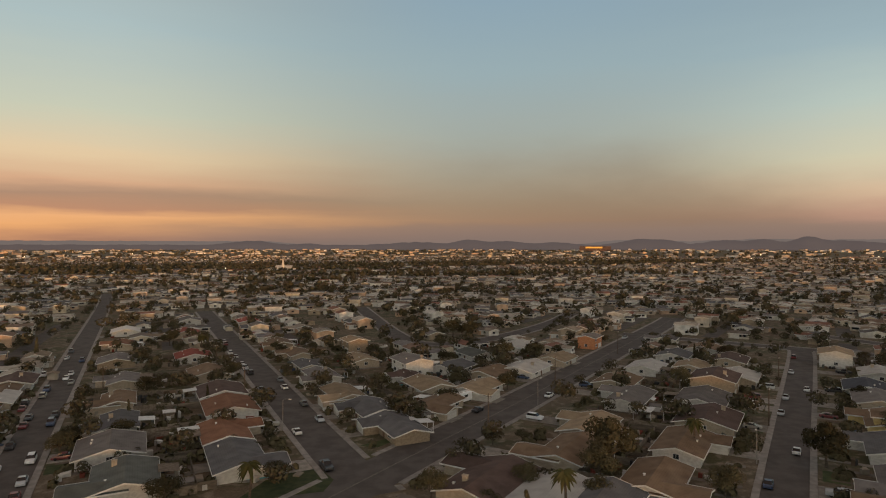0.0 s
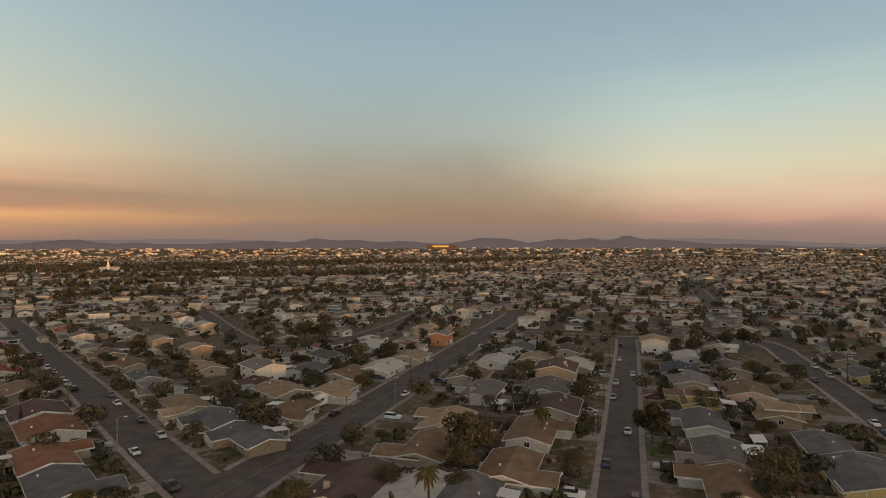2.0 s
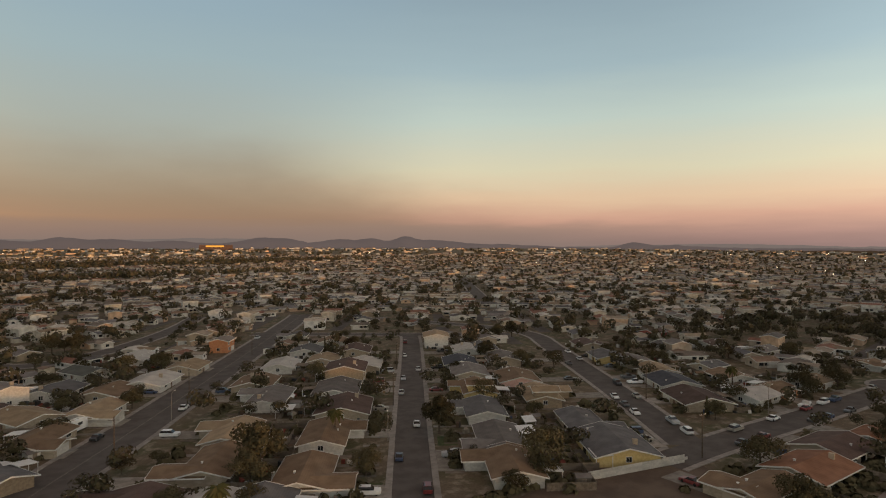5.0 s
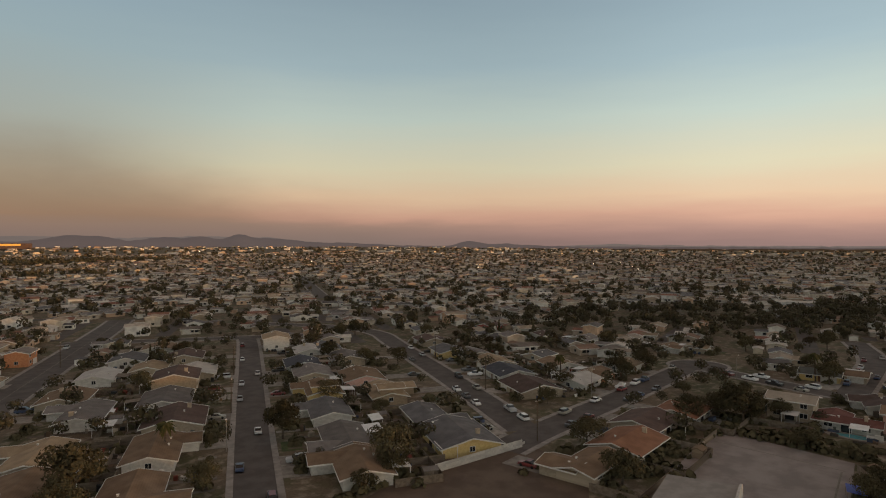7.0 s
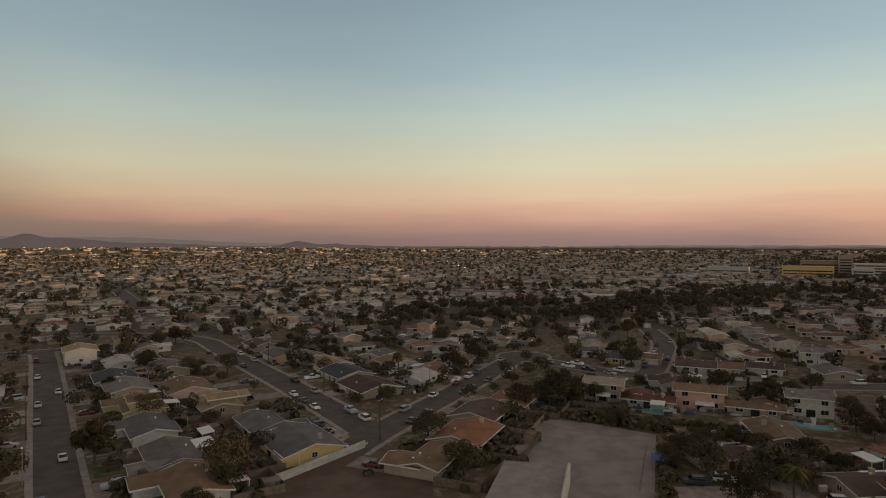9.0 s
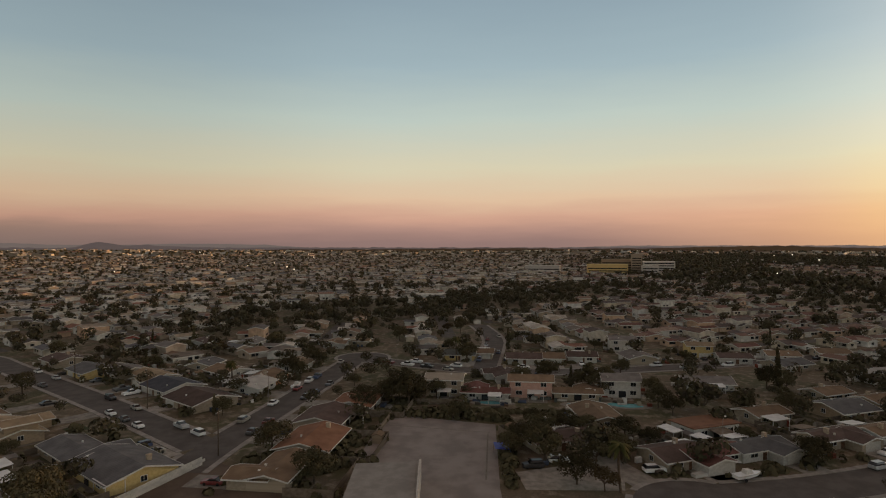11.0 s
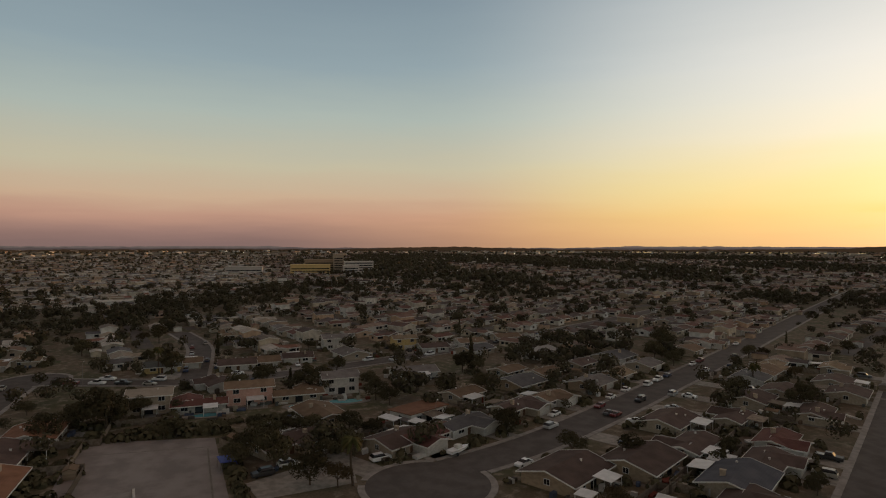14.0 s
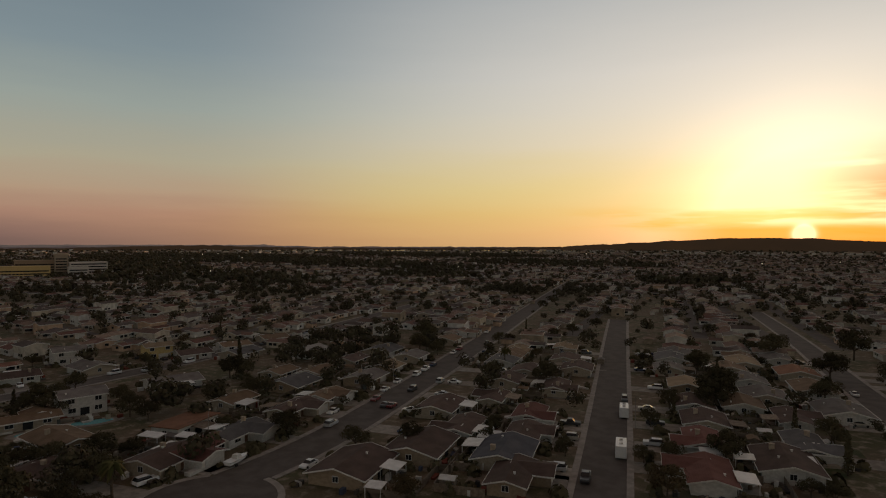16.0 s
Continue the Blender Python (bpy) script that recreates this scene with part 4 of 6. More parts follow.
tagged(new("distant_houses", mesh_of("distant_houses", verts, faces, [FAR_WALL, FAR_ROOF, DARKGLASS, TRIM, GARAGE, FAR_TILE], fm)), "distant low houses with mixed brown and pale roofs", "houses", kind="stuff")


# ------------------------------------------------------------------ trees
def crown_cards(rnd, blobs, count, size):
    """Leaf clumps: small bent quads spread over and inside several uneven blobs."""
    vs, fs = [], []
    for _ in range(count):
        c, r = rnd.choice(blobs)
        d = Vector((rnd.gauss(0, 1), rnd.gauss(0, 1), rnd.gauss(0, 1) + 0.25)).normalized()
        p = Vector(c) + Vector((d.x * r[0], d.y * r[1], d.z * r[2])) * rnd.uniform(0.62, 1.06)
        t = (d.cross(Vector((rnd.gauss(0, 1), rnd.gauss(0, 1), rnd.gauss(0, 1))))).normalized()
        n = (d + t.cross(d) * rnd.uniform(-0.9, 0.9)).normalized()
        b = n.cross(t).normalized()
        s = size * rnd.uniform(0.6, 1.35)
        k = len(vs)
        vs += [tuple(p + t * s), tuple(p + b * s * 0.8 + n * s * 0.25), tuple(p - t * s * 0.9), tuple(p - b * s * 0.8 + n * s * 0.2)]
        fs += [(k, k + 1, k + 2), (k, k + 2, k + 3)]
    return vs, fs


def limb(bm, a, b, ra, rb, sides=7):
    a, b = Vector(a), Vector(b)
    d = (b - a).normalized()
    t = d.orthogonal().normalized()
    n = d.cross(t)
    ring = [[bm.verts.new(p + (t * math.cos(i * math.tau / sides) + n * math.sin(i * math.tau / sides)) * r) for i in range(sides)] for p, r in ((a, ra), (b, rb))]
    for i in range(sides):
        bm.faces.new((ring[0][i], ring[0][(i + 1) % sides], ring[1][(i + 1) % sides], ring[1][i]))


def broad_tree(seed, height, spread, leaf=LEAF, label="leafy green garden tree", name="tree"):
    rnd = random.Random(seed)
    tree = new(name)
    tagged(tree, label, "tree", "garden trees")
    bm = bmesh.new()
    fork = height * 0.3
    limb(bm, (0, 0, -0.1), (0.1, 0.05, fork), 0.035 * height, 0.025 * height)
    blobs = []
    for i in range(7):
        a = i * math.tau / 6 + rnd.uniform(-0.4, 0.4)
        q = (math.cos(a) * spread * 0.33, math.sin(a) * spread * 0.33, height * rnd.uniform(0.5, 0.78)) if i < 6 else (0, 0, height * 0.82)
        limb(bm, (0.1, 0.05, fork), q, 0.018 * height, 0.006 * height, 5)
        r = spread * rnd.uniform(0.2, 0.3)
        blobs.append((q, (r, r, r * rnd.uniform(0.65, 0.95))))
    part("trunk", bm, BARK, tree)
    vs, fs = crown_cards(rnd, blobs, 2100, 0.03 * height)
    part("crown", mesh_of("crown", vs, fs, [None]), leaf, tree)
    return tree


def cypress(seed, height):
    rnd = random.Random(seed)
    tree = tagged(new("cypress"), "tall narrow dark green cypress", "tree", "garden trees")
    bm = bmesh.new()
    limb(bm, (0, 0, -0.1), (0, 0, height * 0.9), 0.2, 0.05)
    part("trunk", bm, BARK, tree)
    blobs = [((rnd.uniform(-.2, .2), rnd.uniform(-.2, .2), height * (0.12 + 0.84 * i / 9)), (1.3 * (1 - i / 11), 1.3 * (1 - i / 11), height * 0.08)) for i in range(10)]
    vs, fs = crown_cards(rnd, blobs, 700, 0.3)
    part("crown", mesh_of("crown", vs, fs, [None]), LEAF, tree)
    return tree


def palm(seed, height):
    rnd = random.Random(seed)
    tree = tagged(new("palm_tree"), "slender palm with a shaggy crown of fronds", "tree", "palms")
    bm = bmesh.new()
    pts = [(0.5 * math.sin(i * 0.35), 0.2 * i / 8, height * i / 8) for i in range(9)]
    for i in range(8):
        limb(bm, pts[i], pts[i + 1], 0.28 - 0.012 * i, 0.268 - 0.012 * i, 8)
    part("trunk", bm, BARK, tree)
    bm = bmesh.new()
    top = Vector(pts[-1])
    for i in range(46):
        a, up = rnd.uniform(0, math.tau), rnd.uniform(-0.9, 1.0)
        d = Vector((math.cos(a), math.sin(a), 0))
        n = Vector((-d.y, d.x, 0))
        prev = None
        for k in range(6):
            s = k / 5
            p = top + d * 2.3 * s + Vector((0, 0, up * 1.5 * s - 1.7 * s * s))
            w = 0.36 * math.sin(math.pi * min(1, 0.15 + s * 0.85)) + 0.04
            row = [bm.verts.new(p + n * w - Vector((0, 0, w * 0.5))), bm.verts.new(p), bm.verts.new(p - n * w - Vector((0, 0, w * 0.5)))]
            if prev:
                bm.faces.new((prev[0], prev[1], row[1], row[0]))
                bm.faces.new((prev[1], prev[2], row[2], row[1]))
            prev = row
    part("crown", bm, PALMLEAF, tree)
    return tree


# originals stand in the gardens, copies follow
KINDS = [broad_tree(s, h, w) for s, h, w in ((1, 7, 7.5), (2, 5, 5.5), (3, 9, 8), (4, 6, 6.5))] + \
        [broad_tree(5, 5.5, 6, LEAFDRY, "thin tree with brown dry leaves"), cypress(6, 10)]
used = set()


def plant(kind, x, y, scale=1.0, turn=None):
    if road_gap(x, y) < 0.8:
        return
    m = pose(x, y, 0, 0, 0, rng.uniform(0, 360) if turn is None else turn) @ Matrix.Diagonal((scale, scale, scale * rng.uniform(0.85, 1.15), 1))
    t = KINDS[kind]
    if kind not in used:
        used.add(kind)
        t.matrix_basis = m
    else:
        c = copy_thing(t, Matrix())
        c.matrix_basis = m


def clear_of(x, y, pad=1.0):
    if (150 < x < 186 and -26 < y < 30) or (-19 < x < 1 and 184 < y < 213):
        return False
    return road_gap(x, y) > 1.5 + pad and all(abs(x - a) > s - 3.5 + pad or abs(y - b) > s - 3.5 + pad for a, b, s in PLACED)


# trees that stand out, block by block: kind, x, y, scale
for kind, x, y, scale in (
        (2, 37, 128.5, 1.25), (0, 33, 122, 1.0), (0, -18.5, 203, 0.8), (1, 1, 156, 1.1), (0, -18, 113, 0.9), (3, -32, 123, 0.8), (0, -86, 139, 0.8), (1, -88, 146, 1.0),
        (2, -128, 292, 1.0), (0, -93, 196, 0.9), (2, 84, 130, 1.05), (1, 30, 112, 1.0), (1, -1, 113, 1.1), (0, 87, 96, 1.2), (3, 84, 92, 1.0)):
    plant(kind, x, y, scale)
for kind, x, y, scale in (
        (0, 114, 149, 0.9), (0, 126.5, 70, 1.15), (3, 110, 54, 1.2), (2, 168, 46, 1.25), (0, 172, 52, 1.1), (0, 163, 58, 1.0), (3, 153, 96, 0.8), (0, 168, 172, 1.0), (1, 75, 91, 0.9), (3, 132, 188, 0.8),
        (3, 140, 108, 0.6), (0, 219, 92, 1.0), (3, 139, -6, 1.0), (0, 146, 9, 0.85), (1, 150, 1, 1.1), (1, 147, -12, 1.2), (3, 131, -9, 0.9), (1, 146, -3, 1.1), (3, 143, -17, 0.8), (1, 128, -3, 1.0), (3, 152, 10, 0.8), (1, 137, 13, 1.1), (3, 157, 30, 0.9), (2, 127, 8, 1.0)):
    plant(kind, x, y, scale)
for kind, x, y, scale in (
        (5, 202, -68.5, 1.25), (2, 204, -66, 0.9), (0, 132, -49, 0.9), (0, 116, 2, 0.9), (4, 113, -3, 0.9), (0, 176, -26, 0.9), (3, 131, 15, 0.9), (0, 143, -80, 0.9), (0, 174, -48, 0.8),
        (1, 118, -53, 1.0), (0, 211, -16, 0.8), (2, 210, -163, 1.1), (0, 200, -150, 1.1), (2, 75, -159, 1.3), (2, 72, -150, 1.1), (0, 78, -168, 1.2), (2, 88, -243, 1.4)):
    plant(kind, x, y, scale)
for kind, x, y, scale in (
        (3, 64, -97, 0.7), (1, 106, -67, 1.0), (0, 81, -142, 0.8), (2, 65, -266, 1.4), (0, 53, -183, 1.1), (2, 52, -110, 0.9), (0, 136, -51, 0.8), (0, 113, -56, 0.8), (1, 76, -122, 0.9),
        (2, 147, -222, 1.1), (1, 100, -89, 0.8), (1, 78, -88, 0.7), (2, 60, -215, 1.3), (0, 40, -140, 0.9), (2, 30, -185, 1.2)):
    plant(kind, x, y, scale)
PALMS = [palm(11, 9.5), palm(12, 7.5)]
PALMS[0].matrix_basis, PALMS[1].matrix_basis = pose(21.4, 102.5, 0), pose(-34.9, 112.5, 0)
for x, y, turn in ((113, -6, 40), (60, 140, 90), (190, 112, 10), (-100, 260, 200), (150, -150, 70), (240, 40, 20)):
    copy_thing(PALMS[turn % 20 == 10], pose(x, y, 0, 0, 0, turn))

count = 0
while count < 215:
    p = compass(rng.uniform(-52, 178)) * math.sqrt(rng.uniform(75 ** 2, 330 ** 2))
    if not clear_of(p.x, p.y) or (88 < p.x < 166 and 12 < p.y < 52) or (58 < p.x < 126 and 50 < p.y < 92):
        continue
    plant(rng.choice((0, 1, 1, 1, 2, 3, 3, 4, 5)), p.x, p.y, rng.uniform(0.55, 1.1))
    count += 1

vs, fs = [], []


def far_tree(x, y, h, w, n):
    """A distant tree: a few dozen overlapping clumps on a trunk's place."""
    z0 = ground_rise(x, y)
    for _ in range(n):
        d = Vector((rng.gauss(0, 1), rng.gauss(0, 1), rng.gauss(0, 1))).normalized()
        p = Vector((x + d.x * w * 0.36, y + d.y * w * 0.36, z0 + h * 0.56 + d.z * h * 0.36))
        t = d.orthogonal().normalized()
        b = d.cross(t)
        s = w * rng.uniform(0.22, 0.4)
        k = len(vs)
        vs.extend([tuple(p + t * s - d * s * 0.3), tuple(p + b * s - d * s * 0.3), tuple(p - t * s - d * s * 0.3), tuple(p - b * s - d * s * 0.3), tuple(p + d * s * 0.35)])
        fs.extend([(k, k + 1, k + 4), (k + 1, k + 2, k + 4), (k + 2, k + 3, k + 4), (k + 3, k, k + 4)])


def mid_tree(x, y, h, w, n=64, size=1.0):
    """A tree a few streets away: loose small leaf clumps."""
    lobes = [(x + rng.uniform(-.22, .22) * w, y + rng.uniform(-.22, .22) * w, h * rng.uniform(0.45, 0.72), w * rng.uniform(0.22, 0.34)) for _ in range(4)]
    for _ in range(n):
        lx, ly, lz, lr = rng.choice(lobes)
        d = Vector((rng.gauss(0, 1), rng.gauss(0, 1), rng.gauss(0, 1) + 0.2)).normalized()
        p = Vector((lx + d.x * lr, ly + d.y * lr, max(0.5, lz + d.z * lr * h / w * 0.8)))
        t = d.orthogonal().normalized()
        t.rotate(Matrix.Rotation(rng.uniform(0, 6.3), 3, d))
        b = d.cross(t) + d * rng.uniform(-0.5, 0.5)
        s = w * rng.uniform(0.06, 0.13) * size
        k = len(vs)
        vs.extend([tuple(p + t * s), tuple(p + b * s), tuple(p - t * s), tuple(p - b * s)])
        fs.append((k, k + 1, k + 2, k + 3))


n = 0
while n < 5200:
    r = math.sqrt(rng.uniform(120 ** 2, 700 ** 2))
    p = compass(rng.uniform(-50, 178)) * r
    n += 1
    if r < 380 and math.atan2(p.x, p.y) > 1.6 and rng.random() < 0.45:
        continue
    if clear_of(p.x, p.y, 0.3 if r < 350 else -1.0) and not inside(BARE, p.x, p.y) and not (84 < p.x < 168 and 8 < p.y < 56) and not (56 < p.x < 128 and 44 < p.y < 93):
        h = rng.choice((3, 4, 5, 6, 8)) * rng.uniform(0.8, 1.2)
        mid_tree(p.x, p.y, h, h * rng.uniform(0.8, 1.2), *((220, 0.52) if r < 240 else (110, 0.75) if r < 380 else (60, 1.0)))
n = 0
while n < 19000:
    r = math.sqrt(rng.uniform(600 ** 2, 2300 ** 2)) if n % 3 else rng.uniform(600, 1300)
    p = compass(rng.uniform(-50, 178)) * r
    wood = inside(WOODS, p.x, p.y)
    if r < 700 and not clear_of(p.x, p.y, 0.0):
        n += 0.2
        continue
    if r < 1000:
        mid_tree(p.x, p.y, rng.uniform(4, 9), rng.uniform(4, 9), 30, 1.35)
    else:
        far_tree(p.x, p.y, rng.uniform(4, 9), rng.uniform(4, 9), 5)
    n += 1
for _ in range(2600):
    p = compass(rng.uniform(-50, 178)) * math.sqrt(rng.uniform(1900 ** 2, 4000 ** 2))
    far_tree(p.x, p.y, rng.uniform(6, 12), rng.uniform(9, 20), 5)
for a, b, c, e in WOODS:
    for _ in range(int(c * e / (48 if c < 80 else 105))):
        t, q = rng.uniform(0, math.tau), math.sqrt(rng.random())
        x, y = a + math.cos(t) * c * q, b + math.sin(t) * e * q
        if road_gap(x, y) > 3 and clear_of(x, y, 0):
            if math.hypot(x, y) < 650:
                mid_tree(x, y, rng.uniform(5, 11), rng.uniform(6, 11), 170, 0.62)
            else:
                far_tree(x, y, rng.uniform(5, 13), rng.uniform(6, 11), 7)
tagged(new("distant_trees", mesh_of("distant_trees", vs, fs, [FAR_TREE])), "dark clumps of distant garden and canyon trees", "trees", kind="stuff")


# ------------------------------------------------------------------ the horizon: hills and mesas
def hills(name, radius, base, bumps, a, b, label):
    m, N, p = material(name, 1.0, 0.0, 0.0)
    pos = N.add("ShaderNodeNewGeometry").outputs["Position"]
    # distance haze is painted in as emission; the base colour stays near black
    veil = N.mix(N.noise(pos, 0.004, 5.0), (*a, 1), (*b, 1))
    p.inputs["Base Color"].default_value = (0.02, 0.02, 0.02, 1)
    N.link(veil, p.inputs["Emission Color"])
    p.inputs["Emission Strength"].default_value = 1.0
    bm = bmesh.new()
    rows = []
    for i in range(-200, 781):
        az = i / 4
        h = base(az) + sum(g * math.exp(-((az - c) / w) ** 2) for c, w, g in bumps)
        h += 5.0 * noise.noise((az * 0.6, radius * 0.01, 0)) + 4.0 * noise.noise((az * 1.7, 3, 0)) + 2.0 * noise.noise((az * 4.2, radius, 0))
        rows.append([bm.verts.new((compass(az) * r).to_tuple()[:2] + (z,)) for r, z in ((radius - 220, -1), (radius - 90, h * 0.6), (radius, h), (radius + 120, h * 0.4))])
    for p0, p1 in zip(rows, rows[1:]):
        for k in range(3):
            f = bm.faces.new((p0[k], p1[k], p1[k + 1], p0[k + 1]))
            f.smooth = True
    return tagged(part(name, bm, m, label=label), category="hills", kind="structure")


# each ridge's two colours are its hazy or backlit tone, given as glow
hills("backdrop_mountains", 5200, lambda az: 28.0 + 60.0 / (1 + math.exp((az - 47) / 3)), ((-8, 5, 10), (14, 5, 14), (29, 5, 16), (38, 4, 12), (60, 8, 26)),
      lin(98, 88, 83)[:3], lin(106, 95, 89)[:3], "faint grey mountains with smoky haze put into their glow")
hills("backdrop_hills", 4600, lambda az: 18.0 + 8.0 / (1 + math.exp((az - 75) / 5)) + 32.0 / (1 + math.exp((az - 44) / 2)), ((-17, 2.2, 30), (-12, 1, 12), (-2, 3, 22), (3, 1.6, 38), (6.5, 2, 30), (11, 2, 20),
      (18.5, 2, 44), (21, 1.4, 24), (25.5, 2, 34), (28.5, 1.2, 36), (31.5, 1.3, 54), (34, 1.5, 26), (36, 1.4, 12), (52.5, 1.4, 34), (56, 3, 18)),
      lin(76, 67, 65)[:3], lin(88, 77, 73)[:3], "low brown-grey hills along the horizon, haze in their glow")
hills("backdrop_mesa", 4150, lambda az: 14.0, ((110, 6, 14), (160.5, 8, 62), (150, 7, 24), (174, 9, 34)), lin(44, 33, 22)[:3], lin(60, 44, 28)[:3], "dark mesa below the setting sun, tone put into its glow")
for a, b, c, e in BARE:
    patch("bare_field", [(a + c * math.cos(i * math.tau / 14) * rng.uniform(0.85, 1.1), b + e * math.sin(i * math.tau / 14) * rng.uniform(0.85, 1.1)) for i in range(14)], 0.1,
          DRYFIELD, "open dry grass field among the houses")


# ------------------------------------------------------------------ shrubs, hedges and weeds in the yards
vs, fs = [], []


def clump(x, y, r, h, n):
    for _ in range(n):
        d = Vector((rng.gauss(0, 1), rng.gauss(0, 1), abs(rng.gauss(0, 1)))).normalized()
        p = Vector((x + d.x * r * rng.uniform(.5, 1), y + d.y * r * rng.uniform(.5, 1), 0.1 + d.z * h * rng.uniform(.6, 1)))
        t = d.orthogonal().normalized()
        t.rotate(Matrix.Rotation(rng.uniform(0, 6.3), 3, d))
        b = d.cross(t)
        s = 0.34 * r * rng.uniform(0.7, 1.4)
        k = len(vs)
        vs.extend([tuple(p + t * s), tuple(p + b * s), tuple(p - t * s), tuple(p - b * s)])
        fs.append((k, k + 1, k + 2, k + 3))


for x, y, w, d, face, roof in LOTS:
    f = compass(face)
    r = Vector((-f.y, f.x, 0))
    for _ in range(20):
        u, v = rng.choice((-1, 1)) * rng.uniform(w * 0.2, w / 2 + 2.5), rng.choice((-d / 2 - rng.uniform(1, 11), -d / 2 - rng.uniform(3, 11), d / 2 + rng.uniform(0.8, 3)))
        p = Vector((x, y, 0)) + r * u + f * v
        if not (164 < p.x < 186 and -26 < p.y < 30) and road_gap(p.x, p.y) > 2.5 and all(abs(p.x - a) > s - 4 or abs(p.y - b) > s - 4 for a, b, s in PLACED):
            clump(p.x, p.y, rng.uniform(0.7, 2.0), rng.uniform(0.7, 2.6), 26)
for x0, y0, x1, y1, h in ((160, 52, 157, 17, 2.6), (112, 15, 156, 17, 1.8), (165, 40, 166, -12, 1.4), (60, 90, 90, 92.5, 1.6), (122, 50, 108, 60, 2.2), (125, 54, 160, 56, 2.0)):
    n = int(math.hypot(x1 - x0, y1 - y0) / 1.4)
    for i in range(n):
        t = i / n
        clump(x0 + (x1 - x0) * t + rng.uniform(-1, 1), y0 + (y1 - y0) * t + rng.uniform(-1, 1), rng.uniform(1.0, 2.0), h * rng.uniform(0.7, 1.2), 30)
tagged(new("shrubs", mesh_of("shrubs", vs, fs, [LEAF])), "dark green shrubs and hedges in the gardens", "shrubs", kind="stuff")


# ------------------------------------------------------------------ paved yards and what lies about in them
PAVING = by_island("yard_paving", [(0.26, 0.235, 0.20), (0.19, 0.165, 0.135), (0.31, 0.285, 0.25), (0.15, 0.12, 0.09), (0.23, 0.19, 0.15)])
CLUTTER = by_island("yard_clutter", [(0.60, 0.58, 0.54), (0.10, 0.085, 0.07), (0.30, 0.26, 0.21), (0.05, 0.05, 0.05), (0.72, 0.70, 0.66), (0.16, 0.11, 0.075), (0.08, 0.10, 0.15),
                                     (0.42, 0.36, 0.28), (0.22, 0.06, 0.04), (0.12, 0.13, 0.12), (0.66, 0.62, 0.56)])
pv, pf, cv, cf = [], [], [], []


def block(vlist, flist, p, a, b, z0, z1, tip=0.0):
    """A box on the ground at p with half axes a and b; tip lifts one edge of its top."""
    k = len(vlist)
    for z, lift in ((z0, 0.0), (z1, tip)):
        for sx, sy in ((-1, -1), (1, -1), (1, 1), (-1, 1)):
            q = p + a * sx + b * sy
            vlist.append((q.x, q.y, z + (lift if sy > 0 else 0.0)))
    flist.extend([(k + 4, k + 5, k + 6, k + 7), (k, k + 1, k + 5, k + 4), (k + 1, k + 2, k + 6, k + 5), (k + 2, k + 3, k + 7, k + 6), (k + 3, k, k + 4, k + 7)])


yard = random.Random(41)
for x, y, w, d, face, roof in LOTS:
    f = compass(face)
    r = Vector((-f.y, f.x, 0))
    home = Vector((x, y, 0))

    def free(q, gap=2.0):
        return road_gap(q.x, q.y) > gap and all(abs(q.x - a) > s - 3.5 or abs(q.y - b) > s - 3.5 for a, b, s in PLACED if (a, b) != (x, y)) \
            and not (88 < q.x < 166 and 12 < q.y < 58) and not (58 < q.x < 126 and 50 < q.y < 93)
    for u, v, hu, hv in ((yard.uniform(-0.2, 0.2) * w, -d / 2 - yard.uniform(1.8, 3.4), yard.uniform(2.5, 5), yard.uniform(1.5, 3)),
                         (yard.choice((-1, 1)) * (w / 2 + 1.0), yard.uniform(-2, 2), 0.8, d / 2 + yard.uniform(0, 4)),
                         (yard.uniform(-0.2, 0.2) * w, d / 2 + 2.2, yard.uniform(0.5, 0.8), 2.0)):
        q = home + r * u + f * v
        if free(q):
            block(pv, pf, q, r * hu, f * hv, 0.0, 0.045 + yard.uniform(0, 0.03))
    for _ in range(15):
        back = yard.random() < 0.7
        u = yard.uniform(-w / 2 - 1.5, w / 2 + 1.5)
        v = -d / 2 - yard.uniform(0.6, 10) if back else yard.uniform(-d / 2, d / 2 + 2)
        if not back:
            u = yard.choice((-1, 1)) * (w / 2 + yard.uniform(1.0, 2.2))
        q = home + r * u + f * v
        if free(q):
            turn = yard.choice((0.0, 0.0, yard.uniform(0, 3)))
            a = r * math.cos(turn) + f * math.sin(turn)
            b = Vector((-a.y, a.x, 0))
            low = yard.random() < 0.35
            su, sv = (yard.uniform(0.7, 1.7), yard.uniform(0.4, 1.1)) if low else (yard.uniform(0.25, 0.9), yard.uniform(0.25, 0.6))
            block(cv, cf, q, a * su, b * sv, 0.02, yard.uniform(0.3, 0.8) if low else yard.uniform(0.6, 1.5), yard.choice((0, 0, 0.25)))
tagged(new("yard_paving", mesh_of("yard_paving", pv, pf, [PAVING])), "worn concrete patios and side paths round the houses", "paving", kind="structure")
tagged(new("yard_clutter", mesh_of("yard_clutter", cv, cf, [CLUTTER])), "bins, stacked boards, benches and covered things in yards", "clutter", kind="stuff")


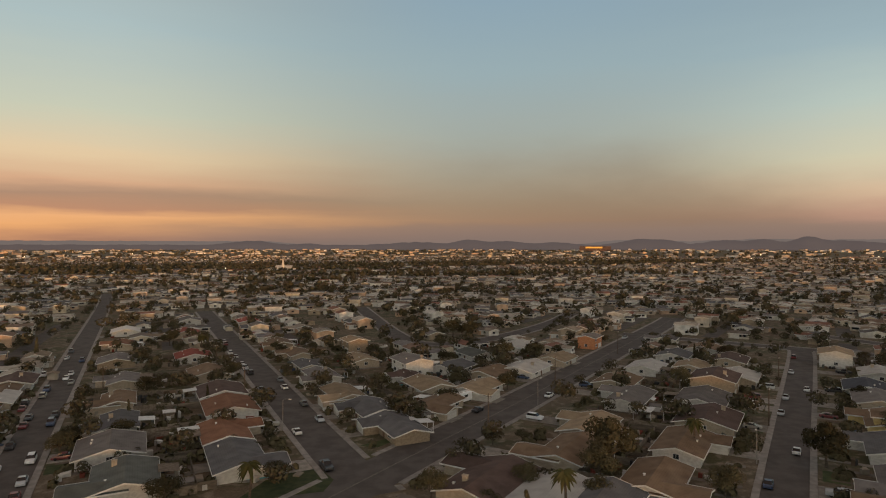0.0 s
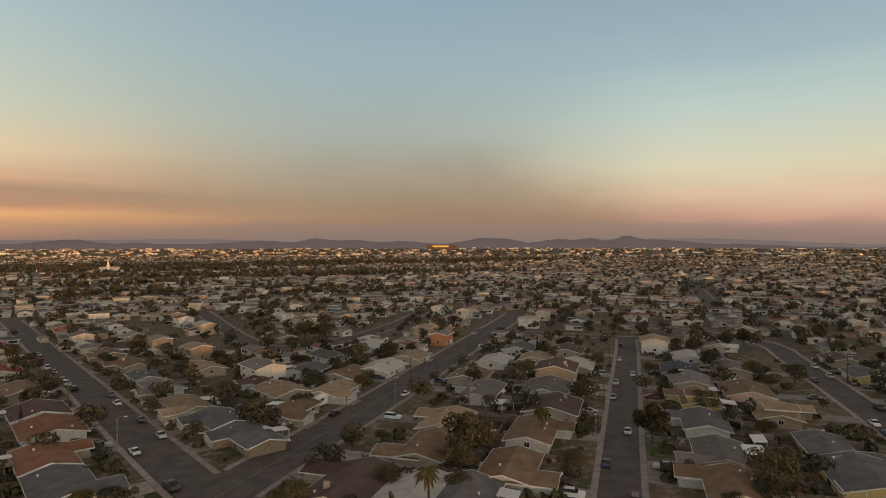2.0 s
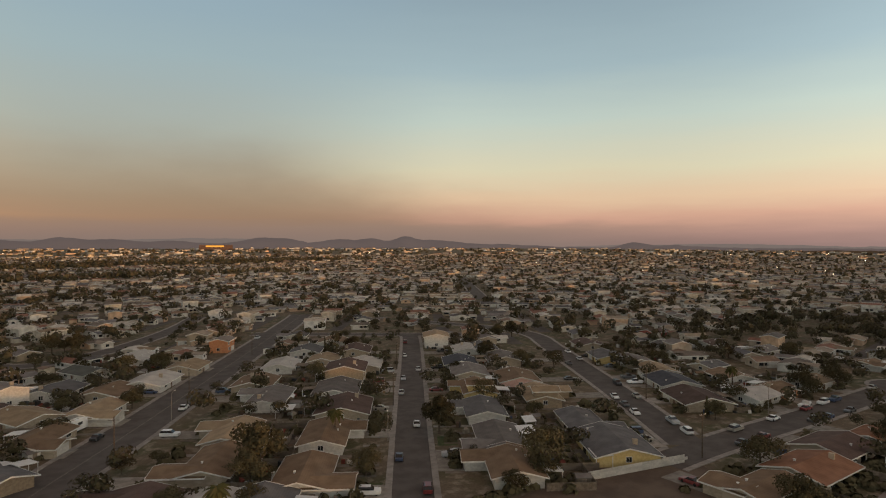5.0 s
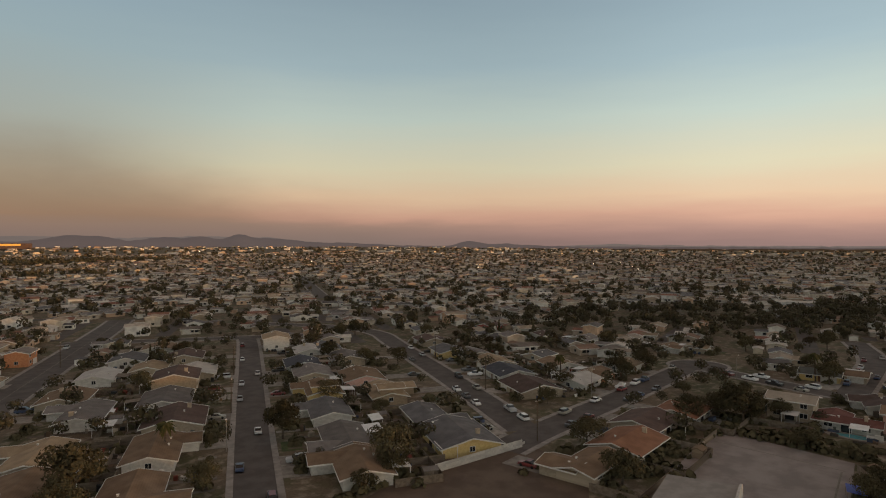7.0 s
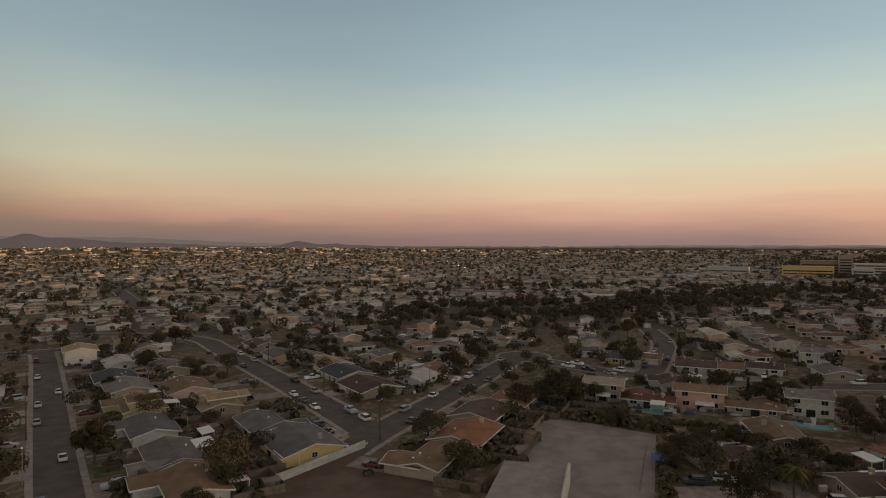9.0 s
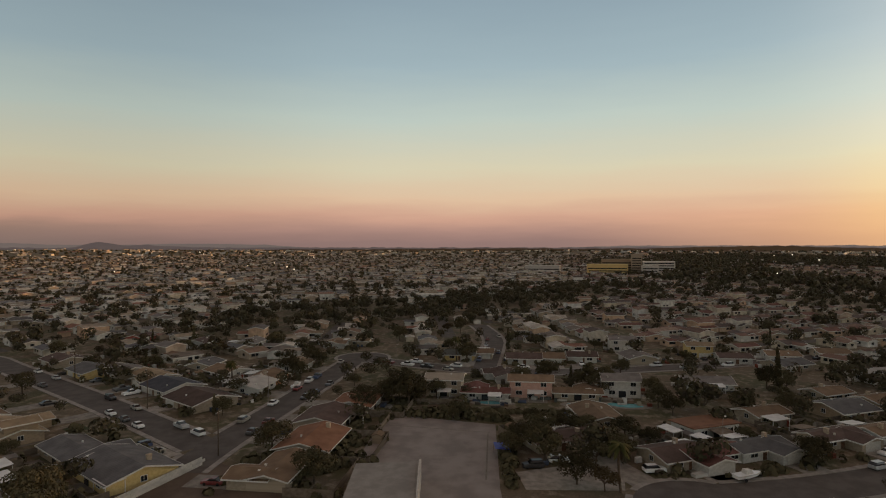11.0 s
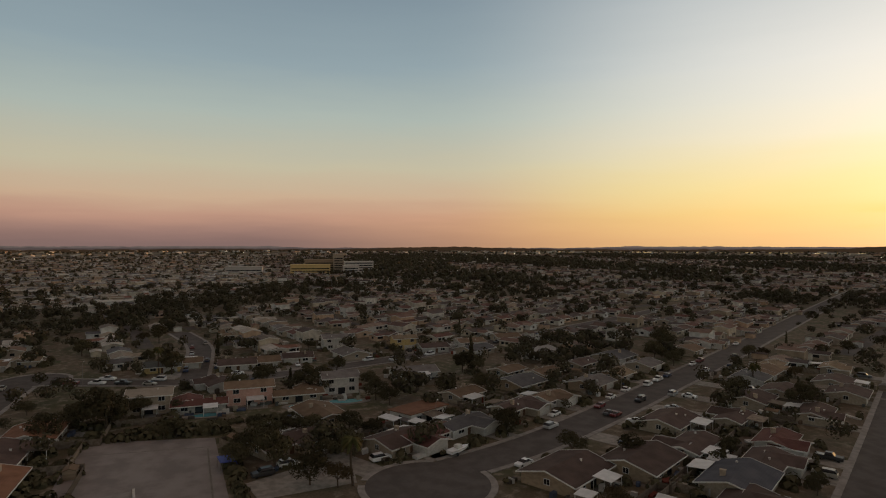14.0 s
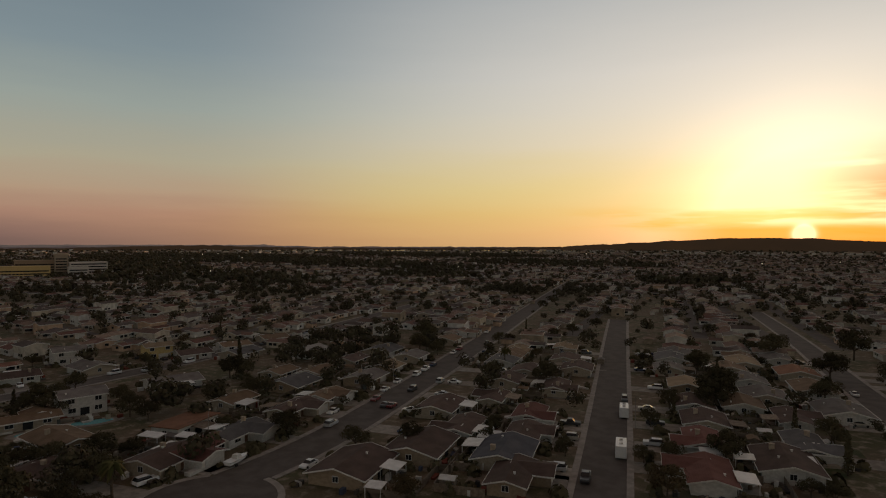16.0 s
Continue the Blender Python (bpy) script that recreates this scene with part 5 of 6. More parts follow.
# ------------------------------------------------------------------ yards: fences, patio covers, sheds
def fence(x, y, turn, w, depth):
    """Three runs of board fence round a back yard; the house closes the fourth side."""
    def run(n):
        def build(bm):
            box(bm, -n / 2, n / 2, -0.03, 0.03, 0.03, 1.72)
        return build
    f = tagged(new("fence"), "weathered wooden board fence round a back yard", "fence", "yard fences")
    f.matrix_basis = pose(x, y, 0, 0, 0, turn)
    for n, px, py, rz in ((depth, -w / 2, depth / 2, 90), (w - 0.08, 0, depth, 0), (depth, w / 2, depth / 2, 90)):
        part("panel", shared(("fence_panel", round(n, 2)), run(n)), WOOD, f, at=pose(px, py, 0, 0, 0, rz))


def patio_cover(x, y, turn, w, d, mat, label):
    p = tagged(new("patio_cover"), label, "patio cover", "patio covers")
    p.matrix_basis = pose(x, y, 0, 0, 0, turn)
    part("roof", shared(("patio_roof", w, d), lambda bm: slab(bm, [(-w / 2, -d / 2, 2.75), (w / 2, -d / 2, 2.75), (w / 2, d / 2, 2.45), (-w / 2, d / 2, 2.45)], 0.1)), mat, p)
    for sx in (-1, 1):
        for sy in (-1, 1):
            part("post", shared(("patio_post",), lambda bm: box(bm, -0.06, 0.06, -0.06, 0.06, 0, 2.38)), TRIM, p, at=pose(sx * (w / 2 - 0.2), sy * (d / 2 - 0.2), 0))


def shed(x, y, turn, w=3.0, d=2.4):
    s = tagged(new("shed"), "small garden shed with a shallow roof", "shed", "garden sheds")
    s.matrix_basis = pose(x, y, 0, 0, 0, turn)
    part("wall", shared(("shed_wall", w, d), lambda bm: gable_walls(bm, w, d, 1.9, 0.45)), rng.choice((WOOD, WALL["white"], WALL["tan"])), s)
    part("roof", shared(("shed_roof", w, d), lambda bm: gable_roof(bm, w, d, 1.9, 0.45, 0.15)), rng.choice((METALROOF, ROOF["grey"], ROOF["brown"])), s)
    part("door", shared(("shed_door",), lambda bm: box(bm, -0.5, 0.5, -0.05, 0, 0.05, 1.75)), WOOD, s, at=pose(0, -d / 2, 0))


for x, y, w, d, face, roof in LOTS[:150]:
    f = compass(face)
    r = Vector((-f.y, f.x, 0))
    back = Vector((x, y, 0)) - f * (d / 2)
    depth = 10.0
    while depth > 3 and any(math.hypot((back - f * depth).x - a, (back - f * depth).y - b) < s - 1 for a, b, s in PLACED if (a, b) != (x, y)):
        depth -= 1.0
    if depth >= 4 and not (180 < x < 195 and -22 < y < 30) and road_gap(*(back - f * depth).xy) > 2:
        fence(back.x, back.y, 180 - face, round(w) + 3, depth)
    if rng.random() < 0.52:
        q = back - f * 2.4 + r * rng.uniform(-w * 0.25, w * 0.25)
        light = rng.random() < 0.55
        patio_cover(q.x, q.y, 180 - face, rng.choice((4, 5, 6)), 4, METALROOF if light else WOOD, "white metal patio cover on posts" if light else "brown wooden patio cover on posts")
    if depth > 6 and rng.random() < 0.4:
        q = back - f * (depth - 2) + r * rng.choice((-1, 1)) * (w / 2 - 1.5)
        shed(q.x, q.y, 180 - face + rng.choice((0, 90)))
for x, y, turn, w, d in ((-8, 158.5, 26, 5, 4), (57.5, 167.7, 58, 6, 5), (-61.6, 151, 26, 5, 4), (98, 114, 58, 7, 6), (101, 92, 58, 6, 4), (115.5, 114.3, 58, 6, 4), (105.7, 120, 58, 6, 3),
                          (147.7, -22.8, 28, 6, 3), (142.3, -28.5, 28, 4, 3), (94.7, -81.3, 30, 5, 5), (88.6, -43.7, 30, 3.5, 3), (54.4, -108.3, 30, 5, 3), (39.3, -116.8, 30, 5, 4)):
    patio_cover(x, y, turn, w, d, METALROOF, "white metal patio cover on posts")


# pools in back yards, with their pale decks
def pool(x, y, turn, w, d):
    p = tagged(new("swimming_pool"), "blue back-yard swimming pool in a pale concrete deck", "pool", "swimming pools")
    p.matrix_basis = pose(x, y, 0, 0, 0, turn)
    pts = [(w / 2 * math.cos(a) * (1 + 0.15 * math.cos(2 * a)), d / 2 * math.sin(a)) for a in [i * math.tau / 20 for i in range(20)]]
    deck = [(px * 1.5, py * 1.6) for px, py in pts]
    bm = bmesh.new()
    slab(bm, [(px, py, 0.1) for px, py in deck], 0.09)
    part("deck", bm, DRIVE, p)
    bm = bmesh.new()
    slab(bm, [(px, py, 0.13) for px, py in pts], 0.02)
    part("water", bm, POOLWATER, p, "clear blue pool water")


for x, y, turn, w, d in ((-9, 209, 30, 10, 4.5), (176, -4, 80, 7, 4.5), (177.5, -17, 80, 9, 5), (175.5, 22, 90, 8, 3.5), (55.5, -137, 30, 5, 3), (-36, 126, 30, 7, 3)):
    pool(x, y, turn, w, d)

# the long pale wall along the dirt lot, block by block
wall = tagged(new("block_wall"), "long whitewashed block wall beside the dirt lot", "wall")
wall.matrix_basis = pose(92, 86.6, 0, 0, 0, math.degrees(math.atan2(-5.2, 25.6)))
for i in range(13):
    for k in range(3):
        part("block", shared(("wall_block",), lambda bm: box(bm, 0, 1.97, -0.1, 0.1, 0, 0.585)), BLOCKWALL, wall, at=pose(i * 2.0 + (0.0 if k % 2 else -0.9), 0, k * 0.6))

# the low hall beside the gravel lot, its yard lines and a tarp
hall = tagged(new("low_hall"), "low pale flat-roofed hall beside the gravel lot", "hall")
hall.matrix_basis = pose(105, 37.5, 0, 0, 0, 8)
bm = bmesh.new(); box(bm, -9, 9, -5, 7, 0, 3.0); part("wall", bm, WALL["cream"], hall)
bm = bmesh.new(); slab(bm, [(-9.6, -5.3, 3.5), (9.6, -5.3, 3.5), (9.6, 7.6, 3.1), (-9.6, 7.6, 3.1)], 0.25); part("roof", bm, surface("gravel_roof", (0.24, 0.22, 0.2), (0.34, 0.31, 0.28), scale=0.2), hall)
bm = bmesh.new()
outline = [(-8.8, 0), (9.3, 0), (9.3, 3.7), (8.0, 4.5), (5.5, 4.7), (-6.5, 4.2), (-8.8, 3.4)]
sides = [[bm.verts.new((px, py, pz)) for px, pz in outline] for py in (-5.75, -5.35)]
bm.faces.new(sides[0]); bm.faces.new(sides[1][::-1])
for q in range(len(outline)):
    bm.faces.new((sides[0][q], sides[1][q], sides[1][(q + 1) % 7], sides[0][(q + 1) % 7]))
bmesh.ops.recalc_face_normals(bm, faces=bm.faces)
part("parapet", bm, WALL["white"], hall, "white painted parapet wall")
tarp = tagged(new("blue_tarp_shelter"), "blue tarpaulin shelter beside the gravel lot", "shelter")
tarp.matrix_basis = pose(131, 17.5, 0, 0, 0, 10)
bm = bmesh.new(); slab(bm, [(-2.2, -1.6, 2.0), (2.2, -1.6, 2.1), (2.2, 1.6, 2.3), (-2.2, 1.6, 2.2)], 0.05); slab(bm, [(-2.2, -1.7, 2.0), (2.2, -1.7, 2.1), (2.3, -2.2, 0.3), (-2.3, -2.1, 0.3)], 0.04); part("sheet", bm, BLUETARP, tarp)
for sx in (-2.1, 2.1):
    for sy in (-1.5, 1.5):
        bm = bmesh.new(); box(bm, sx - .04, sx + .04, sy - .04, sy + .04, 0, 1.94); part("post", bm, WOOD, tarp)
for i, (x0, y0, x1, y1) in enumerate(((150, 48, 147, 21), (116, 20, 146, 21.5))):
    bm = bmesh.new(); flat_strip(bm, [(x0, y0), (x1, y1)], 0.18, 0.045); tagged(part("yard_marking", bm, LINE, label="faint pale line on the gravel"), category="marking", kind="structure")

patch("court", [(112, 12), (121, 14), (127, 2), (122, -8), (114, -7)], 0.05, DRIVE, "shared concrete parking court before the houses", "driveway")

patch("corner_lawn", [(-38, 113), (-22, 118), (-21, 124), (-26, 132), (-33, 130)], 0.03, LAWN, "green corner lawn beside the junction", "lawn")

patch("corner_lawn", [(-18.5, 145), (-14, 143.8), (-8, 152.5), (-12, 151)], 0.03, LAWN, "dry green lawn on the street corner", "lawn")

# lawns in front yards
for x, y, w, d, face, roof in LOTS[:150]:
    if rng.random() < 0.5:
        f = compass(face)
        r = Vector((-f.y, f.x, 0))
        q = Vector((x, y, 0)) + f * (d / 2 + 3.3) + r * rng.choice((-1, 1)) * w * 0.24
        if road_gap(q.x, q.y) > 4.2:
            a, b = r * w * 0.2, f * 2.4
            patch("lawn", [(q + a * sx + b * sy).xy for sx, sy in ((-1, -1), (1, -1), (1, 1), (-1, 1))], 0.025, LAWN, "patchy mown front lawn", "lawn")

# centre lines on the main street
for off in (-0.12, 0.12):
    bm = bmesh.new()
    pts = [(q + Vector((-d.y, d.x)) * off)[:] for q, d in along(LINES["road_c"], 6.0)]
    flat_strip(bm, pts, 0.06, 0.085)
    tagged(part("road_marking", bm, LINE, label="worn double centre line of the main street"), category="marking", kind="structure")

# ------------------------------------------------------------------ vehicles
def loft(bm, sections):
    """A skin through cross-sections; each section: y, half width at the sill, at the belt, z low, z high."""
    rings = []
    for y, wl, wh, z0, z1 in sections:
        rings.append([bm.verts.new(p) for p in ((-wl, y, z0), (-wl * 1.02, y, (z0 + z1) / 2), (-wh, y, z1), (wh, y, z1), (wl * 1.02, y, (z0 + z1) / 2), (wl, y, z0))])
    for a, b in zip(rings, rings[1:]):
        for i in range(6):
            bm.faces.new((a[i], b[i], b[(i + 1) % 6], a[(i + 1) % 6]))
    bm.faces.new(rings[0])
    bm.faces.new(rings[-1][::-1])


def wheel_mesh(bm):
    bmesh.ops.create_cone(bm, cap_ends=True, segments=14, radius1=0.33, radius2=0.33, depth=0.22, matrix=Matrix.Rotation(math.pi / 2, 4, "Y"))


SHAPES = {
    "sedan": (((-2.3, .78, .7, .35, .62), (-2.2, .86, .78, .25, .78), (-0.9, .89, .84, .22, .92), (1.2, .89, .84, .22, .95), (2.1, .86, .78, .25, .92), (2.28, .8, .7, .4, .82)),
              ((-0.95, .8, .78, .93, .95), (-0.25, .8, .62, .93, 1.38), (0.85, .8, .62, .93, 1.4), (1.65, .8, .74, .93, .97)), 1.36, 1.4),
    "suv": (((-2.35, .82, .75, .4, .75), (-2.25, .9, .84, .3, .98), (-0.9, .93, .9, .28, 1.08), (2.2, .93, .9, .28, 1.1), (2.35, .88, .82, .42, 1.0)),
            ((-1.0, .86, .84, 1.08, 1.1), (-0.4, .86, .7, 1.08, 1.66), (1.9, .86, .7, 1.08, 1.68), (2.28, .86, .8, 1.08, 1.12)), 1.66, 1.42),
    "pickup": (((-2.7, .85, .78, .45, .8), (-2.6, .92, .86, .35, 1.05), (-1.2, .95, .92, .33, 1.12), (2.7, .95, .92, .35, 1.1)),
               ((-1.1, .88, .86, 1.12, 1.14), (-0.6, .88, .72, 1.12, 1.72), (0.7, .88, .72, 1.12, 1.74), (0.95, .88, .84, 1.12, 1.15)), 1.72, 1.75),
}
CARS = {}


def make_car(kind, paint):
    body, cabin, top, base = SHAPES[kind]
    words = ("white", "white", "silver", "dark grey", "black", "dark red", "blue", "beige")[paint]
    car = tagged(new("car"), f"{words} {kind} parked beside the street", "car", "parked cars")
    part("body", shared((kind, "body"), lambda bm: loft(bm, body)), PAINTS[paint], car)
    part("glasshouse", shared((kind, "cabin"), lambda bm: loft(bm, cabin)), CARGLASS, car, "dark car windows")
    y0, y1 = cabin[1][0], cabin[2][0]
    part("roof", shared((kind, "top"), lambda bm: box(bm, -0.63, 0.63, y0, y1, top, top + 0.06)), PAINTS[paint], car)
    for sx in (-1, 1):
        for sy in (-base, base):
            part("wheel", shared(("wheel",), wheel_mesh), TYRE, car, at=pose(sx * 0.8, sy, 0.33))
    return car


def park(x, y, heading, kind=None, paint=None, z=0.07):
    kind = kind or rng.choice(("sedan", "sedan", "suv", "pickup"))
    paint = rng.randrange(8) if paint is None else paint
    m = pose(x, y, z, 0, 0, -heading + 180)
    if (kind, paint) not in CARS:
        CARS[kind, paint] = make_car(kind, paint)
        CARS[kind, paint].matrix_basis = m
    else:
        copy_thing(CARS[kind, paint], m)
    PARKED.append((x, y))


def street_heading(x, y):
    best = min(((math.hypot(s[i, 0] - x, s[i, 1] - y), n, i) for n, s in SAMPLES.items() for i in range(len(s) - 1)))
    s, i = SAMPLES[best[1]], best[2]
    d = s[i + 1] - s[i]
    return math.degrees(math.atan2(d[0], d[1]))


PARKED = []
for x, y, kind, paint in ((-89.5, 134.6, "suv", 0), (-132.5, 218, "sedan", 0), (-143.8, 223, "suv", 0), (-135.5, 226, "sedan", 1), (-51, 203.5, "sedan", 0), (-32, 166, "sedan", 2), (-69.5, 227, "suv", 4),
                          (-91.5, 269.5, "suv", 0), (-86, 260, "sedan", 2), (-105.5, 301.5, "sedan", 0), (-52.3, 190.5, "suv", 4), (-57.8, 200.3, "sedan", 3), (-120, 176.7, "sedan", 5), (-123.3, 183, "suv", 4)):
    park(x, y, street_heading(x, y) + rng.choice((0, 180)), kind, paint)
for x, y, kind, paint in ((82.8, 138.8, "sedan", 0), (121.9, 198.8, "sedan", 0), (97.5, 171, "sedan", 2), (165.7, 86.6, "sedan", 0), (195.2, 86.4, "suv", 0), (192, 77.9, "sedan", 3), (174, 79.8, "sedan", 3),
                          (179.7, 78.6, "sedan", 6), (124.5, -14.5, "suv", 0), (142, -68.5, "sedan", 0), (111, -42.8, "sedan", 0), (152.8, -94.8, "sedan", 0), (146.8, -101.2, "suv", 4), (94.1, -140.1, "suv", 3)):
    park(x, y, street_heading(x, y) + rng.choice((0, 180)), kind, paint)
for x, y, kind, paint in ((67.1, -79.7, "pickup", 4), (49.2, -198.8, "sedan", 0), (159, -105, "sedan", 1), (136, -84.5, "sedan", 5), (149.3, -115.6, "suv", 2), (173.9, -152, "sedan", 0), (137.9, -83.6, "sedan", 3),
                          (127.7, 4.9, "suv", 1), (124, 10.5, "suv", 4), (228, 12.8, "sedan", 0)):
    park(x, y, street_heading(x, y) + rng.choice((0, 180)), kind, paint)
# in driveways
for a, f, run, r in DRIVES:
    if run > 5.5 and rng.random() < 0.55 and len(PARKED) < 95:
        q = a + f * rng.uniform(2.8, max(2.9, run - 3)) + r * rng.choice((-1.25, 1.25))
        if all(math.hypot(q.x - px, q.y - py) > 4.5 for px, py in PARKED):
            park(q.x, q.y, math.degrees(math.atan2(f.x, f.y)) + rng.choice((0, 180)), z=0.075)
# along the kerbs
for n, (w, p) in ROADS.items():
    if n in ("road_e", "road_o") :
        continue
    for q, d in along(LINES[n], 9.0):
        for side in (-1, 1):
            c = q + Vector((-d.y, d.x)) * side * (w / 2 - 1.2)
            if math.hypot(*c) < 330 and math.hypot(c.x - 108, c.y + 20) > 26 and not (c.x < 136 and 70 < c.y < 92) and rng.random() < (0.06 if n in ("road_c", "road_d") else 0.11 if n == "road_l" else 0.24) and len(PARKED) < 175 and road_gap(c.x, c.y, n) > 3 and all(math.hypot(c.x - px, c.y - py) > 6 for px, py in PARKED):
                park(c.x, c.y, math.degrees(math.atan2(d.x, d.y)) + rng.choice((0, 180)))


def motorhome(x, y, heading, length=7.5):
    v = tagged(new("motorhome"), "long white motorhome parked at the kerb", "motorhome", "motorhomes")
    v.matrix_basis = pose(x, y, 0.05, 0, 0, -heading + 180)
    h = length / 2
    bm = bmesh.new()
    loft(bm, ((-h, 1.0, .9, .5, 1.3), (-h + .3, 1.2, 1.1, .4, 2.6), (-h + .8, 1.22, 1.15, .4, 3.0), (h - .1, 1.22, 1.15, .4, 3.05), (h, 1.15, 1.1, .5, 2.95)))
    b = part("body", bm, PAINTS[0], v)
    for y0 in (-h * 0.3, h * 0.4):
        bm = bmesh.new(); box(bm, -0.4, 0.4, y0 - 0.4, y0 + 0.4, 3.03, 3.3); part("roof_unit", bm, TRIM, b)
    bm = bmesh.new(); box(bm, -0.95, 0.95, -h + 0.02, -h + 0.33, 1.5, 2.3); part("windscreen", bm, CARGLASS, v)
    for sx in (-1, 1):
        for yy in (-h + 1.2, h - 2):
            part("wheel", shared(("wheel",), wheel_mesh), TYRE, v, at=pose(sx * 1.05, yy, 0.36))
        bm = bmesh.new(); box(bm, sx * 1.225 - .02, sx * 1.225 + .02, -0.6, 1.2, 1.7, 2.4); part("window", bm, CARGLASS, v)


motorhome(70.1, -98, 149.5)
motorhome(85.9, -125.9, 149.5, 6.8)
motorhome(8.2, 186, 40, 6.0)

boat = tagged(new("motor_boat"), "white motor boat on a trailer by the kerb", "boat")
boat.matrix_basis = pose(122.5, -32, 0.05, 0, 0, 25)
bm = bmesh.new(); loft(bm, ((-3.4, .05, .1, 1.0, 1.5), (-2.2, .5, .8, .75, 1.45), (0, .8, 1.1, .65, 1.4), (2.8, .85, 1.1, .65, 1.35))); part("hull", bm, PAINTS[0], boat)
bm = bmesh.new(); loft(bm, ((-1.3, .5, .45, 1.4, 1.5), (-0.7, .7, .55, 1.38, 2.2), (0.6, .7, .55, 1.38, 2.25))); part("cabin", bm, TRIM, boat)
bm = bmesh.new(); box(bm, -.08, .08, -3.9, 2.4, .35, .5); box(bm, -.9, .9, .9, 1.05, .35, .5); part("trailer", bm, TYRE, boat)
for sx in (-0.95, 0.95):
    part("wheel", shared(("wheel",), wheel_mesh), TYRE, boat, at=pose(sx, 1.0, 0.33))
boat2 = copy_thing(boat, pose(186, 87.3, 0.05, 0, 0, 90))


# ------------------------------------------------------------------ poles and wires
def utility_pole(x, y, turn, h=10.5):
    p = tagged(new("utility_pole"), "dark wooden utility pole with cross-arm", "pole", "utility poles")
    p.matrix_basis = pose(x, y, 0, 0, 0, turn)
    def shaft(bm):
        limb(bm, (0, 0, 0), (0, 0, h), 0.17, 0.11, 8)
    part("shaft", shared(("pole", h), shaft), BARK, p)
    part("cross_arm", shared(("cross_arm",), lambda bm: box(bm, -1.2, 1.2, -0.18, -0.08, 0, 0.12)), BARK, p, at=pose(0, 0, h - 0.8))
    for sx in (-1.1, -0.5, 0.5, 1.1):
        part("insulator", shared(("insulator",), lambda bm: box(bm, -0.05, 0.05, -0.05, 0.05, 0, 0.18)), TRIM, p, at=pose(sx, -0.13, h - 0.68))


def street_lamp(x, y, turn):
    p = tagged(new("street_lamp"), "grey steel street lamp with a curved arm", "street lamp", "street lamps")
    p.matrix_basis = pose(x, y, 0.1, 0, 0, turn)
    part("pole", shared(("lamp_pole",), lambda bm: limb(bm, (0, 0, 0), (0, 0, 7.6), 0.1, 0.06, 8)), CONCRETE, p)
    def arm(bm):
        pts = [(0, 0, 7.5), (0, -0.6, 7.95), (0, -1.4, 8.1), (0, -2.0, 8.1)]
        for a, b in zip(pts, pts[1:]):
            limb(bm, a, b, 0.045, 0.045, 6)
    part("arm", shared(("lamp_arm",), arm), CONCRETE, p)
    part("head", shared(("lamp_head",), lambda bm: box(bm, -0.16, 0.16, -2.6, -1.95, 8.02, 8.16)), TRIM, p)


for x, y, turn in ((13, 153.5, -32), (122.5, 81, 0), (156.5, 121, 58), (116, 205, 58), (88, 160, 58), (-60, 190, 60), (40, 205, 58), (186, 168, 58), (80, 268, 58), (-84, 232, 64), (-104, 190, 64)):
    utility_pole(x, y, turn)
for x, y, turn in ((137.5, -32, 60), (-40, 158, 64), (70, 132, -32), (170, 90, 180), (160, -104, 60), (226, 62, 90), (78, -118, -120), (30, 180, 148)):
    street_lamp(x, y, turn)

# ------------------------------------------------------------------ large buildings in the distance
hospital = tagged(new("hospital"), "pale multi-storey hospital blocks with rows of windows", "building")
hospital.matrix_basis = pose(950, -130, 0, 0, 0, -97)
for bx, by, w, d, h, wall_key in ((-18, 0, 60, 26, 15, "yellow"), (26, 22, 16, 16, 30, "cream"), (58, 20, 46, 24, 19, "white"), (44, -2, 24, 18, 13, "white"), (0, 34, 54, 22, 22, "tan"), (-120, 40, 56, 20, 11, "white")):
    bm = bmesh.new()
    box(bm, bx - w / 2, bx + w / 2, by - d / 2, by + d / 2, 0, h)
    box(bm, bx - w / 2 - .4, bx + w / 2 + .4, by - d / 2 - .4, by + d / 2 + .4, h, h + 0.8)
    b = part("block", bm, WALL[wall_key], hospital)
    for k in range(int(h // 3.8)):
        bm = bmesh.new()
        box(bm, bx - w / 2 + 1.5, bx + w / 2 - 1.5, by - d / 2 - .12, by - d / 2 - .004, 1.4 + k * 3.7, 3.0 + k * 3.7)
        part("window_band", bm, DARKGLASS, b)
        for m in range(int(w // 4)):
            bm = bmesh.new()
            box(bm, bx - w / 2 + 2 + m * 4, bx - w / 2 + 2.5 + m * 4, by - d / 2 - .2, by - d / 2 - .13, 1.3 + k * 3.7, 3.1 + k * 3.7)
            if k < 2 and m < 8:
                part("mullion", bm, WALL[wall_key], b)
            else:
                bm.free()

church = tagged(new("church"), "white church with a slender steeple", "church")
church.matrix_basis = pose(-296, 1178, 0, 0, 0, 0)
bm = bmesh.new(); gable_walls(bm, 30, 16, 7, 4); part("nave", bm, WALL["white"], church)
bm = bmesh.new(); gable_roof(bm, 30, 16, 7, 4); part("roof", bm, ROOF["light"], church)
bm = bmesh.new(); box(bm, -2.5, 2.5, -10.5, -8.1, 0, 14); limb(bm, (0, -9.3, 14), (0, -9.3, 26), 2.4, 0.1, 6); part("steeple", bm, WALL["white"], church)
bm = bmesh.new(); box(bm, -28, -15.8, -7, 7, 0, 6); box(bm, 15.8, 26, -9, 5, 0, 5); part("side_hall", bm, WALL["white"], church)

